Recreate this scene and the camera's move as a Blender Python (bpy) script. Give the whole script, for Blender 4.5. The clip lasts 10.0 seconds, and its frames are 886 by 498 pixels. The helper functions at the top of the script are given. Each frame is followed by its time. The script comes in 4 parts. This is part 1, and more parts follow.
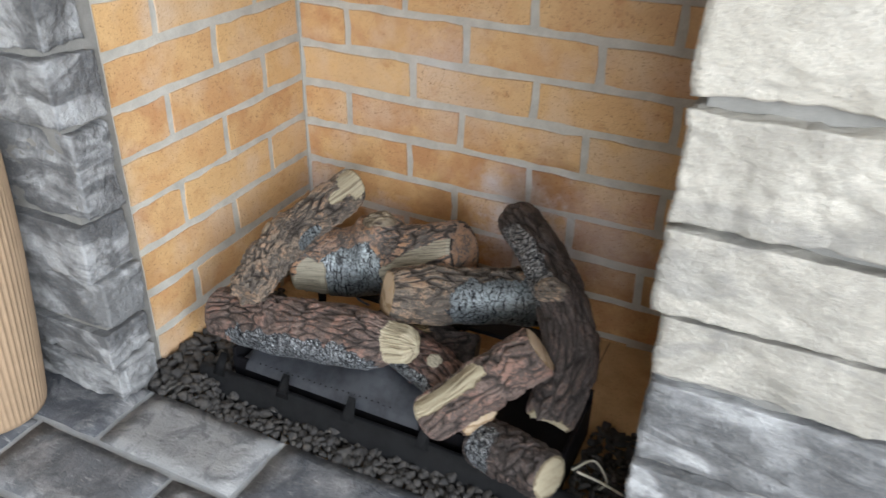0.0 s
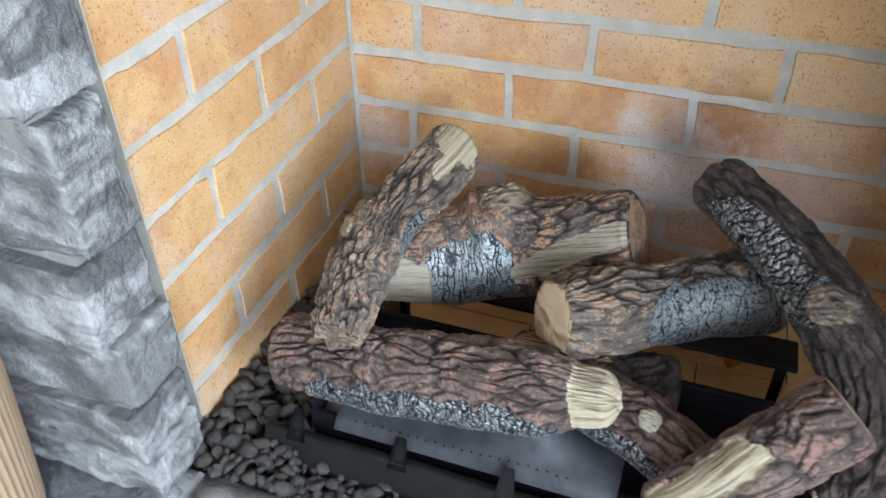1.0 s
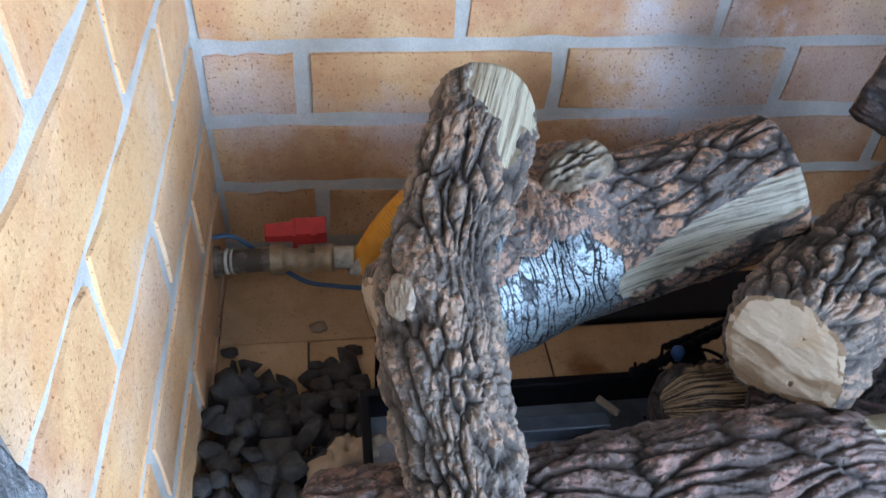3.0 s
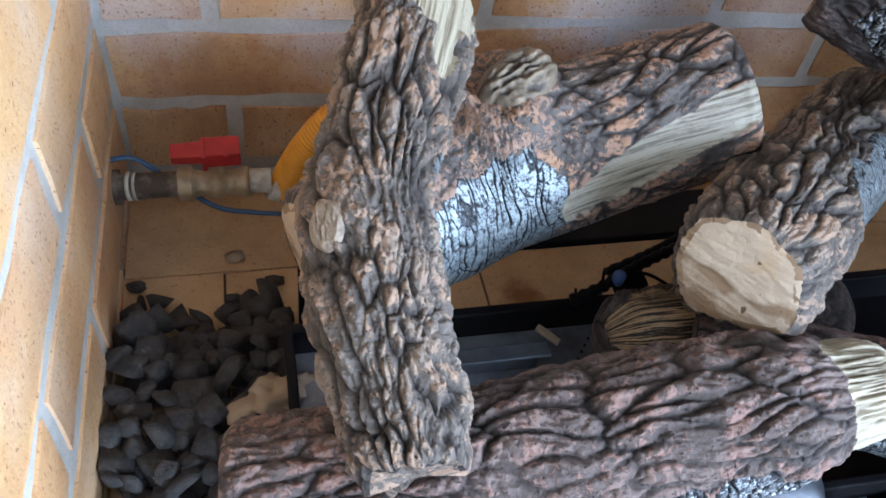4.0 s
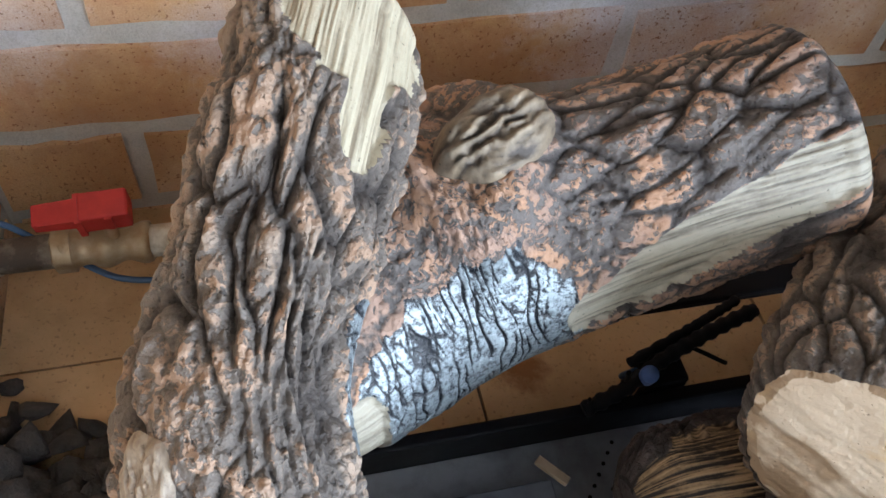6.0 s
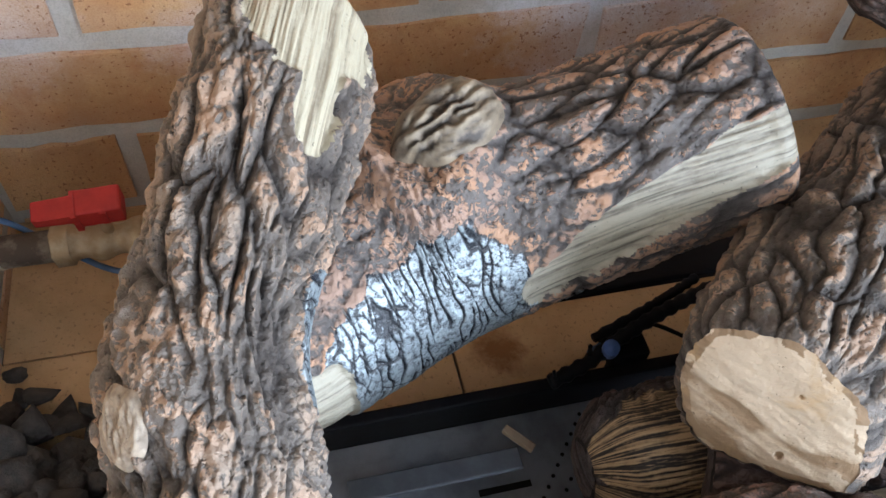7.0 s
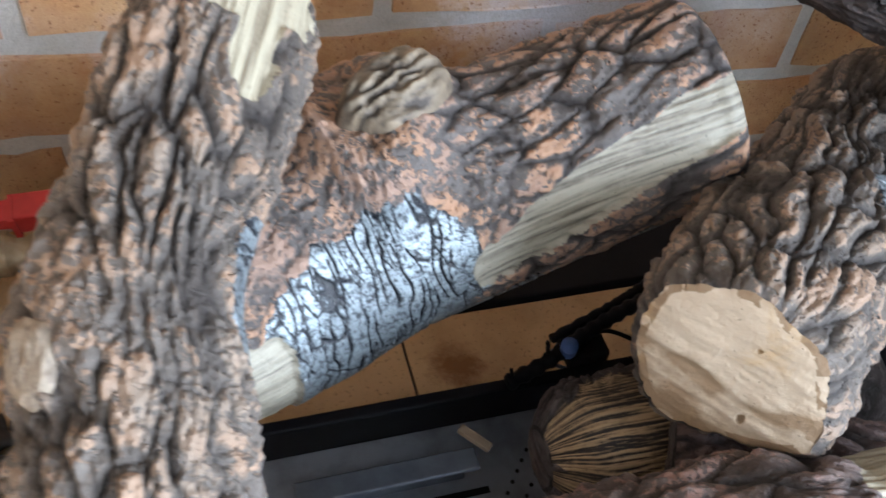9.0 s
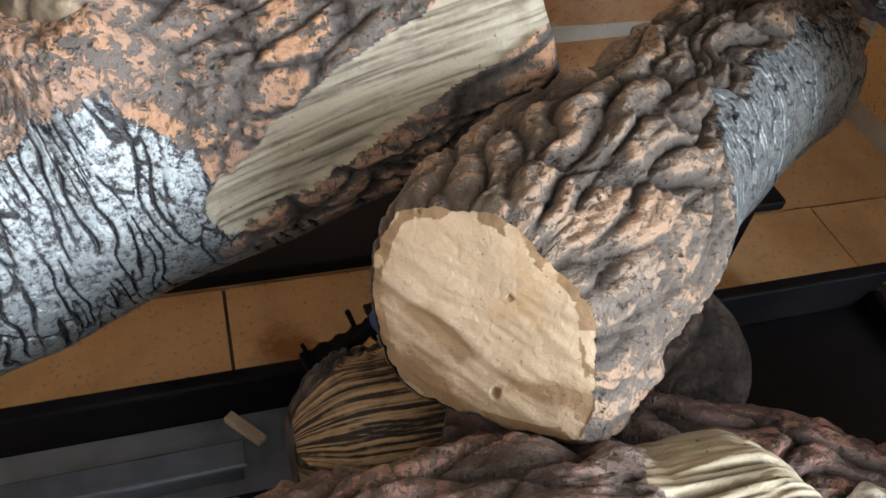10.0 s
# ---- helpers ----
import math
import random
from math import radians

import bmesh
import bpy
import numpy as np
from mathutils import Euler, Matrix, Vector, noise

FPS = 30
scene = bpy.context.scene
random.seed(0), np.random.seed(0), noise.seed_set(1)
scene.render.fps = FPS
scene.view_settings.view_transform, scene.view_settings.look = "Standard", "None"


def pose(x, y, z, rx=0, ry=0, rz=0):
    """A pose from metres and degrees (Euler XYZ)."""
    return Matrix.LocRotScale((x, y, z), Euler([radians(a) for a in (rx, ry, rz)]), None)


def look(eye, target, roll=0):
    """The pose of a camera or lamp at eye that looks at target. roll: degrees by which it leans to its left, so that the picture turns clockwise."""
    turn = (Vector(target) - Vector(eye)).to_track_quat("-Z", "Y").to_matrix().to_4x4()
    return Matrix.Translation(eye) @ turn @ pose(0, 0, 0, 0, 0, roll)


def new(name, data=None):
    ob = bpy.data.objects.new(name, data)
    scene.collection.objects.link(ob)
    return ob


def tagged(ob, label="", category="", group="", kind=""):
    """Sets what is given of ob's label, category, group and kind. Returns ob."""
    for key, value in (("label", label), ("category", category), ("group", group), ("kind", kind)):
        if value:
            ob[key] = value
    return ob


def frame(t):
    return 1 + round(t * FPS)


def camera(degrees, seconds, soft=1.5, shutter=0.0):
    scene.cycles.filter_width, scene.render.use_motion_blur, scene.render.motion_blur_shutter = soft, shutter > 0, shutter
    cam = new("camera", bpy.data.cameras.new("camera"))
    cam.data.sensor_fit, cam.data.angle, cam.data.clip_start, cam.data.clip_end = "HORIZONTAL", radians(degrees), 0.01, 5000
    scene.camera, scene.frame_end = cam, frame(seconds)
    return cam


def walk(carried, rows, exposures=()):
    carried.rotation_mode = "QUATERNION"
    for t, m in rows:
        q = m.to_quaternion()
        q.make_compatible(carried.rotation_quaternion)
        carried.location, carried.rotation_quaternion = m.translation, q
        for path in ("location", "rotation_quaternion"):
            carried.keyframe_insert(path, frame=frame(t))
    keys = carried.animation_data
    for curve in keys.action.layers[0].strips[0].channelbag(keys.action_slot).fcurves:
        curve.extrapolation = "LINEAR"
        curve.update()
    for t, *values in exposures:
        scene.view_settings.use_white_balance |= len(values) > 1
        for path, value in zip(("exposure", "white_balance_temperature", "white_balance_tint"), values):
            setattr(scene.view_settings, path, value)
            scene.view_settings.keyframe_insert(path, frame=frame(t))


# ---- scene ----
cam = camera(58.5, 10.0, shutter=0.25)
PATH = [
    (0, (0.889, -1.241, 0.902), (0.157, 0.327, -0.102), 1.3),
    (0.5, (0.685, -1.083, 0.852), (-0.067, 0.391, -0.272), 0.2),
    (1, (0.487, -0.959, 0.784), (-0.057, 0.528, -0.439), -0.7),
    (1.5, (0.33, -0.886, 0.743), (0.014, 0.635, -0.517), -0.5),
    (2, (0.289, -0.797, 0.721), (0.141, 0.759, -0.526), 1.1),
    (2.5, (0.179, -0.694, 0.651), (0.279, 0.849, -0.618), 3.5),
    (3, (0.119, -0.64, 0.602), (0.379, 0.792, -0.77), 4.6),
    (3.2, (0.111, -0.623, 0.591), (0.422, 0.771, -0.809), 5.3),
    (4.3, (0.122, -0.583, 0.536), (0.591, 0.648, -0.968), 11.8),
    (4.5, (0.118, -0.551, 0.514), (0.59, 0.678, -0.992), 12.3),
    (5, (0.134, -0.447, 0.523), (0.582, 0.751, -1.014), 11.4),
    (5.5, (0.185, -0.423, 0.495), (0.596, 0.715, -1.097), 9.8),
    (6.8, (0.203, -0.458, 0.514), (0.595, 0.679, -1.085), 6.9),
    (7, (0.209, -0.462, 0.517), (0.591, 0.685, -1.075), 6.3),
    (7.5, (0.203, -0.466, 0.506), (0.592, 0.718, -1.059), 5.8),
    (8, (0.19, -0.464, 0.51), (0.596, 0.759, -1.019), 5.7),
    (8.5, (0.187, -0.466, 0.514), (0.625, 0.784, -0.984), 6.3),
    (9, (0.214, -0.492, 0.479), (0.699, 0.779, -0.986), 7.7),
    (9.5, (0.302, -0.484, 0.424), (0.808, 0.8, -1.023), 8.3),
    (10, (0.32, -0.485, 0.411), (0.856, 0.785, -1.038), 9.3),
]
EXPOSURES = [(0.0, -0.10, 6600, 10), (0.5, 0.18, 6000, 7), (1.0, 0.32, 6050, 7), (2.0, 0.44, 5700, 9), (2.5, 0.52, 5300, 8), (3.0, 0.60, 4900, 7), (4.5, 0.94, 5650, 9), (5.0, 0.94, 6050, 9), (5.5, 1.02, 5750, 8), (7.0, 1.07, 5700, 9), (9.0, 1.06, 5650, 9), (10.0, 0.98, 6600, 11)]
walk(cam, [(t, look(eye, target, roll)) for t, eye, target, roll in PATH], EXPOSURES)

# ---- world and light ----
world = bpy.data.worlds.new("sky")
scene.world = world
world.use_nodes = True
_wn = world.node_tree
_sky = _wn.nodes.new("ShaderNodeTexSky")
_sky.sky_type = "NISHITA"
_sky.sun_disc = False
_sky.sun_elevation = radians(42)
_sky.sun_rotation = radians(140)
_wn.nodes["Background"].inputs["Strength"].default_value = 0.12
_wn.links.new(_sky.outputs[0], _wn.nodes["Background"].inputs["Color"])


def area_lamp(name, m, sx, sy, power, colour):
    data = bpy.data.lights.new(name, "AREA")
    data.shape, data.size, data.size_y = "RECTANGLE", sx, sy
    data.energy, data.color = power, colour
    ob = new(name, data)
    ob.matrix_world = m
    return ob


# daylight in the two window openings of the room
area_lamp("daylight_side", look((3.12, -2.2, 1.45), (0.2, -0.4, 0.3)), 1.9, 1.35, 125, (0.86, 0.93, 1.0))
area_lamp("daylight_front", look((2.15, -4.12, 1.45), (0.4, 0.0, 0.4)), 1.6, 1.35, 122, (0.84, 0.92, 1.0))


# ---- materials ----
class Nodes:
    def __init__(self, name):
        self.mat = bpy.data.materials.new(name)
        self.mat.use_nodes = True
        self.t = self.mat.node_tree
        self.b = self.t.nodes["Principled BSDF"]

    def n(self, kind, **props):
        node = self.t.nodes.new("ShaderNode" + kind)
        if "operation" in props:
            node.operation = props["operation"]
        if "feature" in props:
            node.feature = props["feature"]
        if "data_type" in props:
            node.data_type = props["data_type"]
        if "blend_type" in props:
            node.blend_type = props["blend_type"]
        if "attribute_name" in props:
            node.attribute_name = props["attribute_name"]
        return node

    def link(self, a, b):
        self.t.links.new(a, b)

    def pos(self, scale=(1, 1, 1), local=False, shift=False):
        """World or object coordinates, stretched; shift adds a random offset per object."""
        src = self.n("TexCoord").outputs["Object"] if local else self.n("NewGeometry").outputs["Position"]
        m = self.n("Mapping")
        m.inputs["Scale"].default_value = scale
        self.link(src, m.inputs["Vector"])
        if shift:
            info = self.n("ObjectInfo")
            mul = self.n("VectorMath", operation="SCALE")
            mul.inputs[0].default_value = (37.0, 53.0, 91.0)
            self.link(info.outputs["Random"], mul.inputs["Scale"])
            add = self.n("VectorMath", operation="ADD")
            self.link(m.outputs[0], add.inputs[0])
            self.link(mul.outputs[0], add.inputs[1])
            return add.outputs[0]
        return m.outputs[0]

    def noise(self, vec, scale, detail=4.0, rough=0.55, dist=0.0):
        t = self.n("TexNoise")
        t.inputs["Scale"].default_value = scale
        t.inputs["Detail"].default_value = detail
        t.inputs["Roughness"].default_value = rough
        t.inputs["Distortion"].default_value = dist
        self.link(vec, t.inputs["Vector"])
        return t.outputs["Fac"]

    def ramp(self, fac, *stops):
        r = self.n("ValToRGB")
        e = r.color_ramp.elements
        while len(e) < len(stops):
            e.new(0.5)
        for i, (p, c) in enumerate(stops):
            e[i].position = p
            e[i].color = (*c, 1) if len(c) == 3 else (c[0], c[0], c[0], 1)
        self.link(fac, r.inputs[0])
        return r.outputs[0]

    def mix(self, fac, a, b, kind="MIX"):
        m = self.n("Mix", data_type="RGBA", blend_type=kind)
        for sock, v in ((m.inputs[0], fac), (m.inputs[6], a), (m.inputs[7], b)):
            if isinstance(v, (int, float)):
                sock.default_value = v
            elif isinstance(v, tuple):
                sock.default_value = (*v, 1)
            else:
                self.link(v, sock)
        return m.outputs[2]

    def math(self, op, a, b=0.0):
        m = self.n("Math", operation=op)
        for sock, v in ((m.inputs[0], a), (m.inputs[1], b)):
            if isinstance(v, (int, float)):
                sock.default_value = v
            else:
                self.link(v, sock)
        return m.outputs[0]

    def salt_and_sheen(self, col):
        """Bluish-white patches on the rear brickwork: salt blooms, and sky reflection painted into the colour."""
        geo = self.n("NewGeometry").outputs["Position"]
        for place, size, most in (((0.485, 0.0, 0.165), 0.115, 0.8), ((0.45, 0.0, 0.24), 0.11, 0.42), ((0.04, 0.0, 0.19), 0.07, 0.5), ((0.30, 0.0, 0.47), 0.10, 0.25), ((0.405, 0.0, 0.275), 0.03, 0.6), ((0.19, 0.0, 0.155), 0.06, 0.6), ((0.62, 0.0, 0.22), 0.13, 0.3)):
            d = self.n("VectorMath", operation="DISTANCE")
            self.link(geo, d.inputs[0])
            d.inputs[1].default_value = place
            far = self.math("ADD", self.math("DIVIDE", d.outputs["Value"], size), self.math("MULTIPLY", self.math("SUBTRACT", self.noise(geo, 28, 5, 0.7), 0.5), 1.7))
            col = self.mix(self.ramp(far, (0.20, (most,)), (0.95, (0,))), col, (0.74, 0.74, 0.80))
        return col

    def brown_patches(self, col):
        """Brown patches with uneven edges, low on the brickwork behind the pile."""
        geo = self.n("NewGeometry").outputs["Position"]
        for place, size, most in (((0.51, 0.0, 0.30), 0.085, 0.6), ((0.10, 0.0, 0.11), 0.11, 0.5), ((0.36, 0.0, 0.10), 0.15, 0.45), ((0.66, 0.0, 0.13), 0.16, 0.5), ((0.30, 0.0, 0.215), 0.06, 0.4)):
            d = self.n("VectorMath", operation="DISTANCE")
            self.link(geo, d.inputs[0])
            d.inputs[1].default_value = place
            far = self.math("ADD", self.math("DIVIDE", d.outputs["Value"], size), self.math("MULTIPLY", self.math("SUBTRACT", self.noise(geo, 22, 4, 0.65), 0.5), 1.5))
            col = self.mix(self.ramp(far, (0.20, (most,)), (1.0, (0,))), col, (0.20, 0.085, 0.032))
        return col

    def attr(self, name):
        return self.n("Attribute", attribute_name=name).outputs["Fac"]

    def bump(self, height, strength=0.5, dist=0.001, normal=None):
        b = self.n("Bump")
        b.inputs["Strength"].default_value = strength
        b.inputs["Distance"].default_value = dist
        self.link(height, b.inputs["Height"])
        if normal is not None:
            self.link(normal, b.inputs["Normal"])
        return b.outputs[0]

    def done(self, colour, rough=0.7, metal=0.0, normal=None, spec=0.5):
        for key, v in (("Base Color", colour), ("Roughness", rough), ("Metallic", metal), ("Specular IOR Level", spec)):
            if isinstance(v, (int, float)):
                self.b.inputs[key].default_value = v
            elif isinstance(v, tuple):
                self.b.inputs[key].default_value = (*v, 1)
            else:
                self.link(v, self.b.inputs[key])
        if normal is not None:
            self.link(normal, self.b.inputs["Normal"])
        return self.mat


def brick_material():
    k = Nodes("brick_face")
    p = k.pos(shift=True)
    rnd = k.n("ObjectInfo").outputs["Random"]
    base = k.ramp(rnd, (0.0, (0.54, 0.285, 0.140)), (0.3, (0.61, 0.355, 0.170)), (0.6, (0.70, 0.455, 0.220)), (0.85, (0.56, 0.300, 0.155)), (1.0, (0.70, 0.50, 0.28)))
    cloud = k.noise(p, 12, 6, 0.68, 0.4)
    col = k.mix(k.ramp(cloud, (0.42, (0,)), (0.60, (0.85,))), base, (0.73, 0.49, 0.245))
    burn = k.noise(p, 30, 5, 0.7)
    col = k.mix(k.ramp(burn, (0.55, (0,)), (0.72, (0.6,))), col, (0.50, 0.23, 0.095))
    bloom = k.noise(k.pos(), 7, 4, 0.55)
    col = k.mix(k.ramp(bloom, (0.50, (0,)), (0.70, (0.55,))), col, (0.70, 0.60, 0.50))
    col = k.salt_and_sheen(k.brown_patches(col))
    speck = k.noise(p, 360, 2, 0.5)
    col = k.mix(k.ramp(speck, (0.62, (0,)), (0.69, (0.85,))), col, (0.22, 0.085, 0.03))
    fine = k.noise(p, 900, 2, 0.6)
    col = k.mix(k.ramp(fine, (0.35, (0.35,)), (0.6, (0,))), col, (0.40, 0.17, 0.06))
    h = k.math("ADD", k.noise(p, 260, 4, 0.7), k.math("MULTIPLY", k.noise(p, 40, 3), 1.5))
    return k.done(col, k.ramp(k.noise(p, 60), (0.3, (0.34,)), (0.7, (0.55,))), normal=k.bump(h, 0.5, 0.0013))


def mortar_material(name="mortar", colour=(0.50, 0.48, 0.44)):
    k = Nodes(name)
    p = k.pos()
    c = k.noise(p, 25, 5, 0.6)
    col = k.mix(k.ramp(c, (0.35, (0,)), (0.7, (1,))), colour, tuple(v * 0.72 for v in colour))
    if name == "brick_mortar":
        col = k.salt_and_sheen(col)
    g = k.noise(p, 700, 3, 0.7)
    col = k.mix(k.ramp(g, (0.3, (0.5,)), (0.55, (0,))), col, tuple(v * 0.55 for v in colour))
    return k.done(col, 0.85, normal=k.bump(k.math("ADD", g, k.noise(p, 120, 3)), 0.6, 0.0015))


def stone_material(name, pale):
    k = Nodes(name)
    p = k.pos(shift=True)
    rnd = k.n("ObjectInfo").outputs["Random"]
    a, b = ((0.46, 0.435, 0.385), (0.31, 0.295, 0.265)) if pale else ((0.25, 0.255, 0.262), (0.12, 0.124, 0.132))
    base = k.mix(rnd, a, b)
    cl = k.noise(p, 11, 6, 0.65, 0.6)
    col = k.mix(k.ramp(cl, (0.44, (0,)), (0.60, (1,))), base, (0.52, 0.495, 0.445) if pale else (0.41, 0.418, 0.432))
    dk = k.noise(k.pos((1, 1, 2.2), shift=True), 9, 5, 0.6, 0.8)
    col = k.mix(k.ramp(dk, (0.52 if pale else 0.46, (0,)), (0.64 if pale else 0.57, (0.6 if pale else 0.85,))), col, (0.24, 0.235, 0.225) if pale else (0.085, 0.088, 0.095))
    g = k.noise(p, 300, 3, 0.7)
    col = k.mix(k.ramp(g, (0.32, (0.4,)), (0.55, (0,))), col, (0.25, 0.24, 0.23))
    h = k.math("ADD", k.math("MULTIPLY", k.noise(p, 55, 6, 0.7), 2.5), g)
    return k.done(col, k.ramp(cl, (0.4, (0.75,)), (0.65, (0.5,))), normal=k.bump(h, 0.85, 0.0024))


def slate_material(name, pale):
    k = Nodes(name)
    p = k.pos(shift=True)
    rnd = k.n("ObjectInfo").outputs["Random"]
    base = k.ramp(rnd, (0.0, (0.24, 0.246, 0.26)), (1.0, (0.31, 0.315, 0.325))) if pale else k.ramp(rnd, (0.0, (0.058, 0.063, 0.076)), (0.6, (0.100, 0.107, 0.125)), (1.0, (0.14, 0.147, 0.163)))
    cl = k.noise(p, 13, 6, 0.7, 0.5)
    col = k.mix(k.ramp(cl, (0.45, (0,)), (0.68, (0.8,))), base, (0.36, 0.36, 0.37))
    col = k.mix(k.ramp(k.noise(p, 24, 6, 0.7, 0.8), (0.48, (0,)), (0.60, (0.6,))), col, (0.075, 0.08, 0.092))
    st = k.noise(k.pos((1, 4.0, 1), shift=True), 38, 4, 0.6, 0.4)
    col = k.mix(k.ramp(st, (0.60, (0,)), (0.72, (0.5,))), col, (0.50, 0.50, 0.50))
    h = k.math("ADD", k.math("MULTIPLY", k.noise(p, 30, 6, 0.65), 3.0), k.noise(p, 240, 3))
    return k.done(col, k.ramp(cl, (0.35, (0.62,)), (0.7, (0.42,))), normal=k.bump(h, 0.6, 0.0022))


def bark_material(name, groove, mid, ridge, ridge2, patch=0.5):
    """Cast ceramic bark: paint that is dark in the grooves and dry-brushed on the ridges."""
    k = Nodes(name)
    p = k.pos(local=True)
    h = k.attr("relief")
    jitter = k.math("MULTIPLY", k.math("SUBTRACT", k.noise(p, 330, 4, 0.7), 0.5), 0.22)
    hh = k.math("ADD", h, jitter)
    body = k.ramp(hh, (0.18, groove), (0.36, tuple(g * 0.45 + m * 0.55 for g, m in zip(groove, mid))), (0.50, mid), (0.85, tuple(m * 1.35 for m in mid)))
    wash = k.noise(p, 60, 4, 0.6)
    body = k.mix(k.ramp(wash, (0.46, (0,)), (0.66, (0.35,))), body, k.mix(0.5, body, ridge2, "MULTIPLY"))
    where = k.math("ADD", k.noise(p, 26, 2, 0.5, 0.3), k.math("MULTIPLY", k.math("SUBTRACT", k.noise(p, 210, 4, 0.65, 0.6), 0.5), 1.5))
    tint = k.mix(k.ramp(k.noise(p, 34, 3), (0.45, (0,)), (0.58, (1,))), ridge, ridge2)
    brushed = k.math("MULTIPLY", k.ramp(where, (patch - 0.01, (0,)), (patch + 0.045, (0.9,))), k.ramp(hh, (0.42, (0,)), (0.52, (1,))))
    col = k.mix(brushed, body, tint)
    pit = k.noise(p, 380, 2, 0.5)
    col = k.mix(k.ramp(pit, (0.68, (0,)), (0.72, (0.85,))), col, tuple(g * 0.7 for g in groove))
    rough = k.ramp(hh, (0.2, (0.72,)), (0.8, (0.46,)))
    hgt = k.math("ADD", k.math("MULTIPLY", k.noise(p, 210, 5, 0.7), 2.2), k.math("MULTIPLY", k.noise(p, 700, 3, 0.7), 0.6))
    hgt = k.math("ADD", hgt, k.math("MULTIPLY", brushed, 0.6))
    hgt = k.math("SUBTRACT", hgt, k.math("MULTIPLY", k.ramp(pit, (0.64, (0,)), (0.70, (1,))), 1.6))
    return k.done(col, rough, normal=k.bump(hgt, 0.85, 0.0014))


def char_material(name, start, full, silver):
    """Black paint with a silver dry brush on the raised plates."""
    k = Nodes(name)
    p = k.pos(local=True)
    h = k.attr("relief")
    brush = k.math("ADD", k.math("MULTIPLY", k.noise(p, 520, 4, 0.75), 0.6), k.math("MULTIPLY", k.noise(p, 190, 4, 0.7), 0.4))
    hh = k.math("ADD", h, k.math("MULTIPLY", k.math("SUBTRACT", brush, 0.5), 2.3))
    big = k.noise(p, 24, 3)
    fac = k.math("MULTIPLY", k.ramp(hh, (start, (0,)), (full, (1,))), k.ramp(big, (0.30, (0.5,)), (0.55, (1,))))
    col = k.mix(fac, (0.017, 0.018, 0.022), silver)
    hgt = k.math("ADD", brush, k.math("MULTIPLY", k.noise(p, 150, 3), 0.7))
    return k.done(col, k.ramp(hh, (0.3, (0.26,)), (0.7, (0.33,))), k.math("MULTIPLY", fac, 0.72), normal=k.bump(hgt, 0.9, 0.0014))


def pale_material(name, light, dark, streak, low=0.12, high=0.6):
    """Bare cream wood cast in ceramic, with grain along the log and dirt in the grooves."""
    k = Nodes(name)
    p = k.pos(local=True)
    h = k.attr("relief")
    hh = k.math("ADD", h, k.math("MULTIPLY", k.math("SUBTRACT", k.noise(p, 300, 4, 0.7), 0.5), 0.4))
    col = k.ramp(hh, (low, dark), (low * 0.55 + high * 0.45, tuple((a + b) / 2 for a, b in zip(light, dark))), (high, light))
    st = k.noise(p, 48, 4, 0.65, 0.5)
    col = k.mix(k.ramp(st, (0.56, (0,)), (0.70, (0.55,))), col, streak)
    pit = k.noise(p, 520, 2)
    col = k.mix(k.ramp(pit, (0.69, (0,)), (0.74, (0.7,))), col, tuple(v * 0.4 for v in dark))
    return k.done(col, 0.6, normal=k.bump(k.math("ADD", k.noise(p, 380, 4, 0.7), k.noise(p, 120, 3)), 0.6, 0.0010))


def plain_material(name, colour, rough=0.5, metal=0.0, wear=None, scale=60, bump=0.25, dist=0.0006, spec=0.5):
    k = Nodes(name)
    p = k.pos()
    c = k.noise(p, scale, 5, 0.65)
    col = k.mix(k.ramp(c, (0.42, (0,)), (0.68, (1,))), colour, wear or tuple(v * 0.7 for v in colour))
    return k.done(col, k.ramp(c, (0.3, (rough,)), (0.75, (min(1.0, rough + 0.18),))), metal, normal=k.bump(k.noise(p, scale * 6, 3, 0.7), bump, dist), spec=spec)


BRICK = brick_material()
MORTAR = mortar_material("brick_mortar", (0.60, 0.58, 0.53))
STONE_MORTAR = mortar_material("stone_mortar", (0.29, 0.283, 0.268))
STONE = stone_material("grey_stone", False)
STONE_PALE = stone_material("pale_stone", True)
SLATE = slate_material("slate_slab", False)
SLATE_PALE = slate_material("slate_slab_worn", True)
GROUT = mortar_material("slab_grout", (0.385, 0.40, 0.42))
BARK_A = bark_material("bark_tan", (0.030, 0.022, 0.018), (0.135, 0.112, 0.094), (0.365, 0.240, 0.160), (0.285, 0.215, 0.160), 0.47)
BARK_B = bark_material("bark_peach", (0.028, 0.021, 0.019), (0.130, 0.112, 0.102), (0.480, 0.275, 0.165), (0.370, 0.235, 0.170), 0.46)
BARK_D = bark_material("bark_dark", (0.014, 0.010, 0.009), (0.054, 0.041, 0.038), (0.135, 0.090, 0.075), (0.098, 0.078, 0.072), 0.53)
BARK_C = bark_material("bark_brown", (0.022, 0.016, 0.014), (0.104, 0.075, 0.065), (0.285, 0.165, 0.130), (0.190, 0.136, 0.117), 0.48)
BARK_E = bark_material("bark_reddish", (0.020, 0.013, 0.011), (0.100, 0.062, 0.053), (0.270, 0.140, 0.105), (0.170, 0.112, 0.095), 0.50)
CHAR = char_material("charred_paint", 0.64, 0.92, (0.40, 0.45, 0.475))
# same char paint, silver on fewer plates: duller reflection put into the colour
CHAR_SHADED = char_material("charred_paint_shaded", 0.76, 0.98, (0.50, 0.53, 0.56))
PALE = pale_material("split_wood", (0.40, 0.35, 0.25), (0.16, 0.125, 0.08), (0.36, 0.30, 0.20))
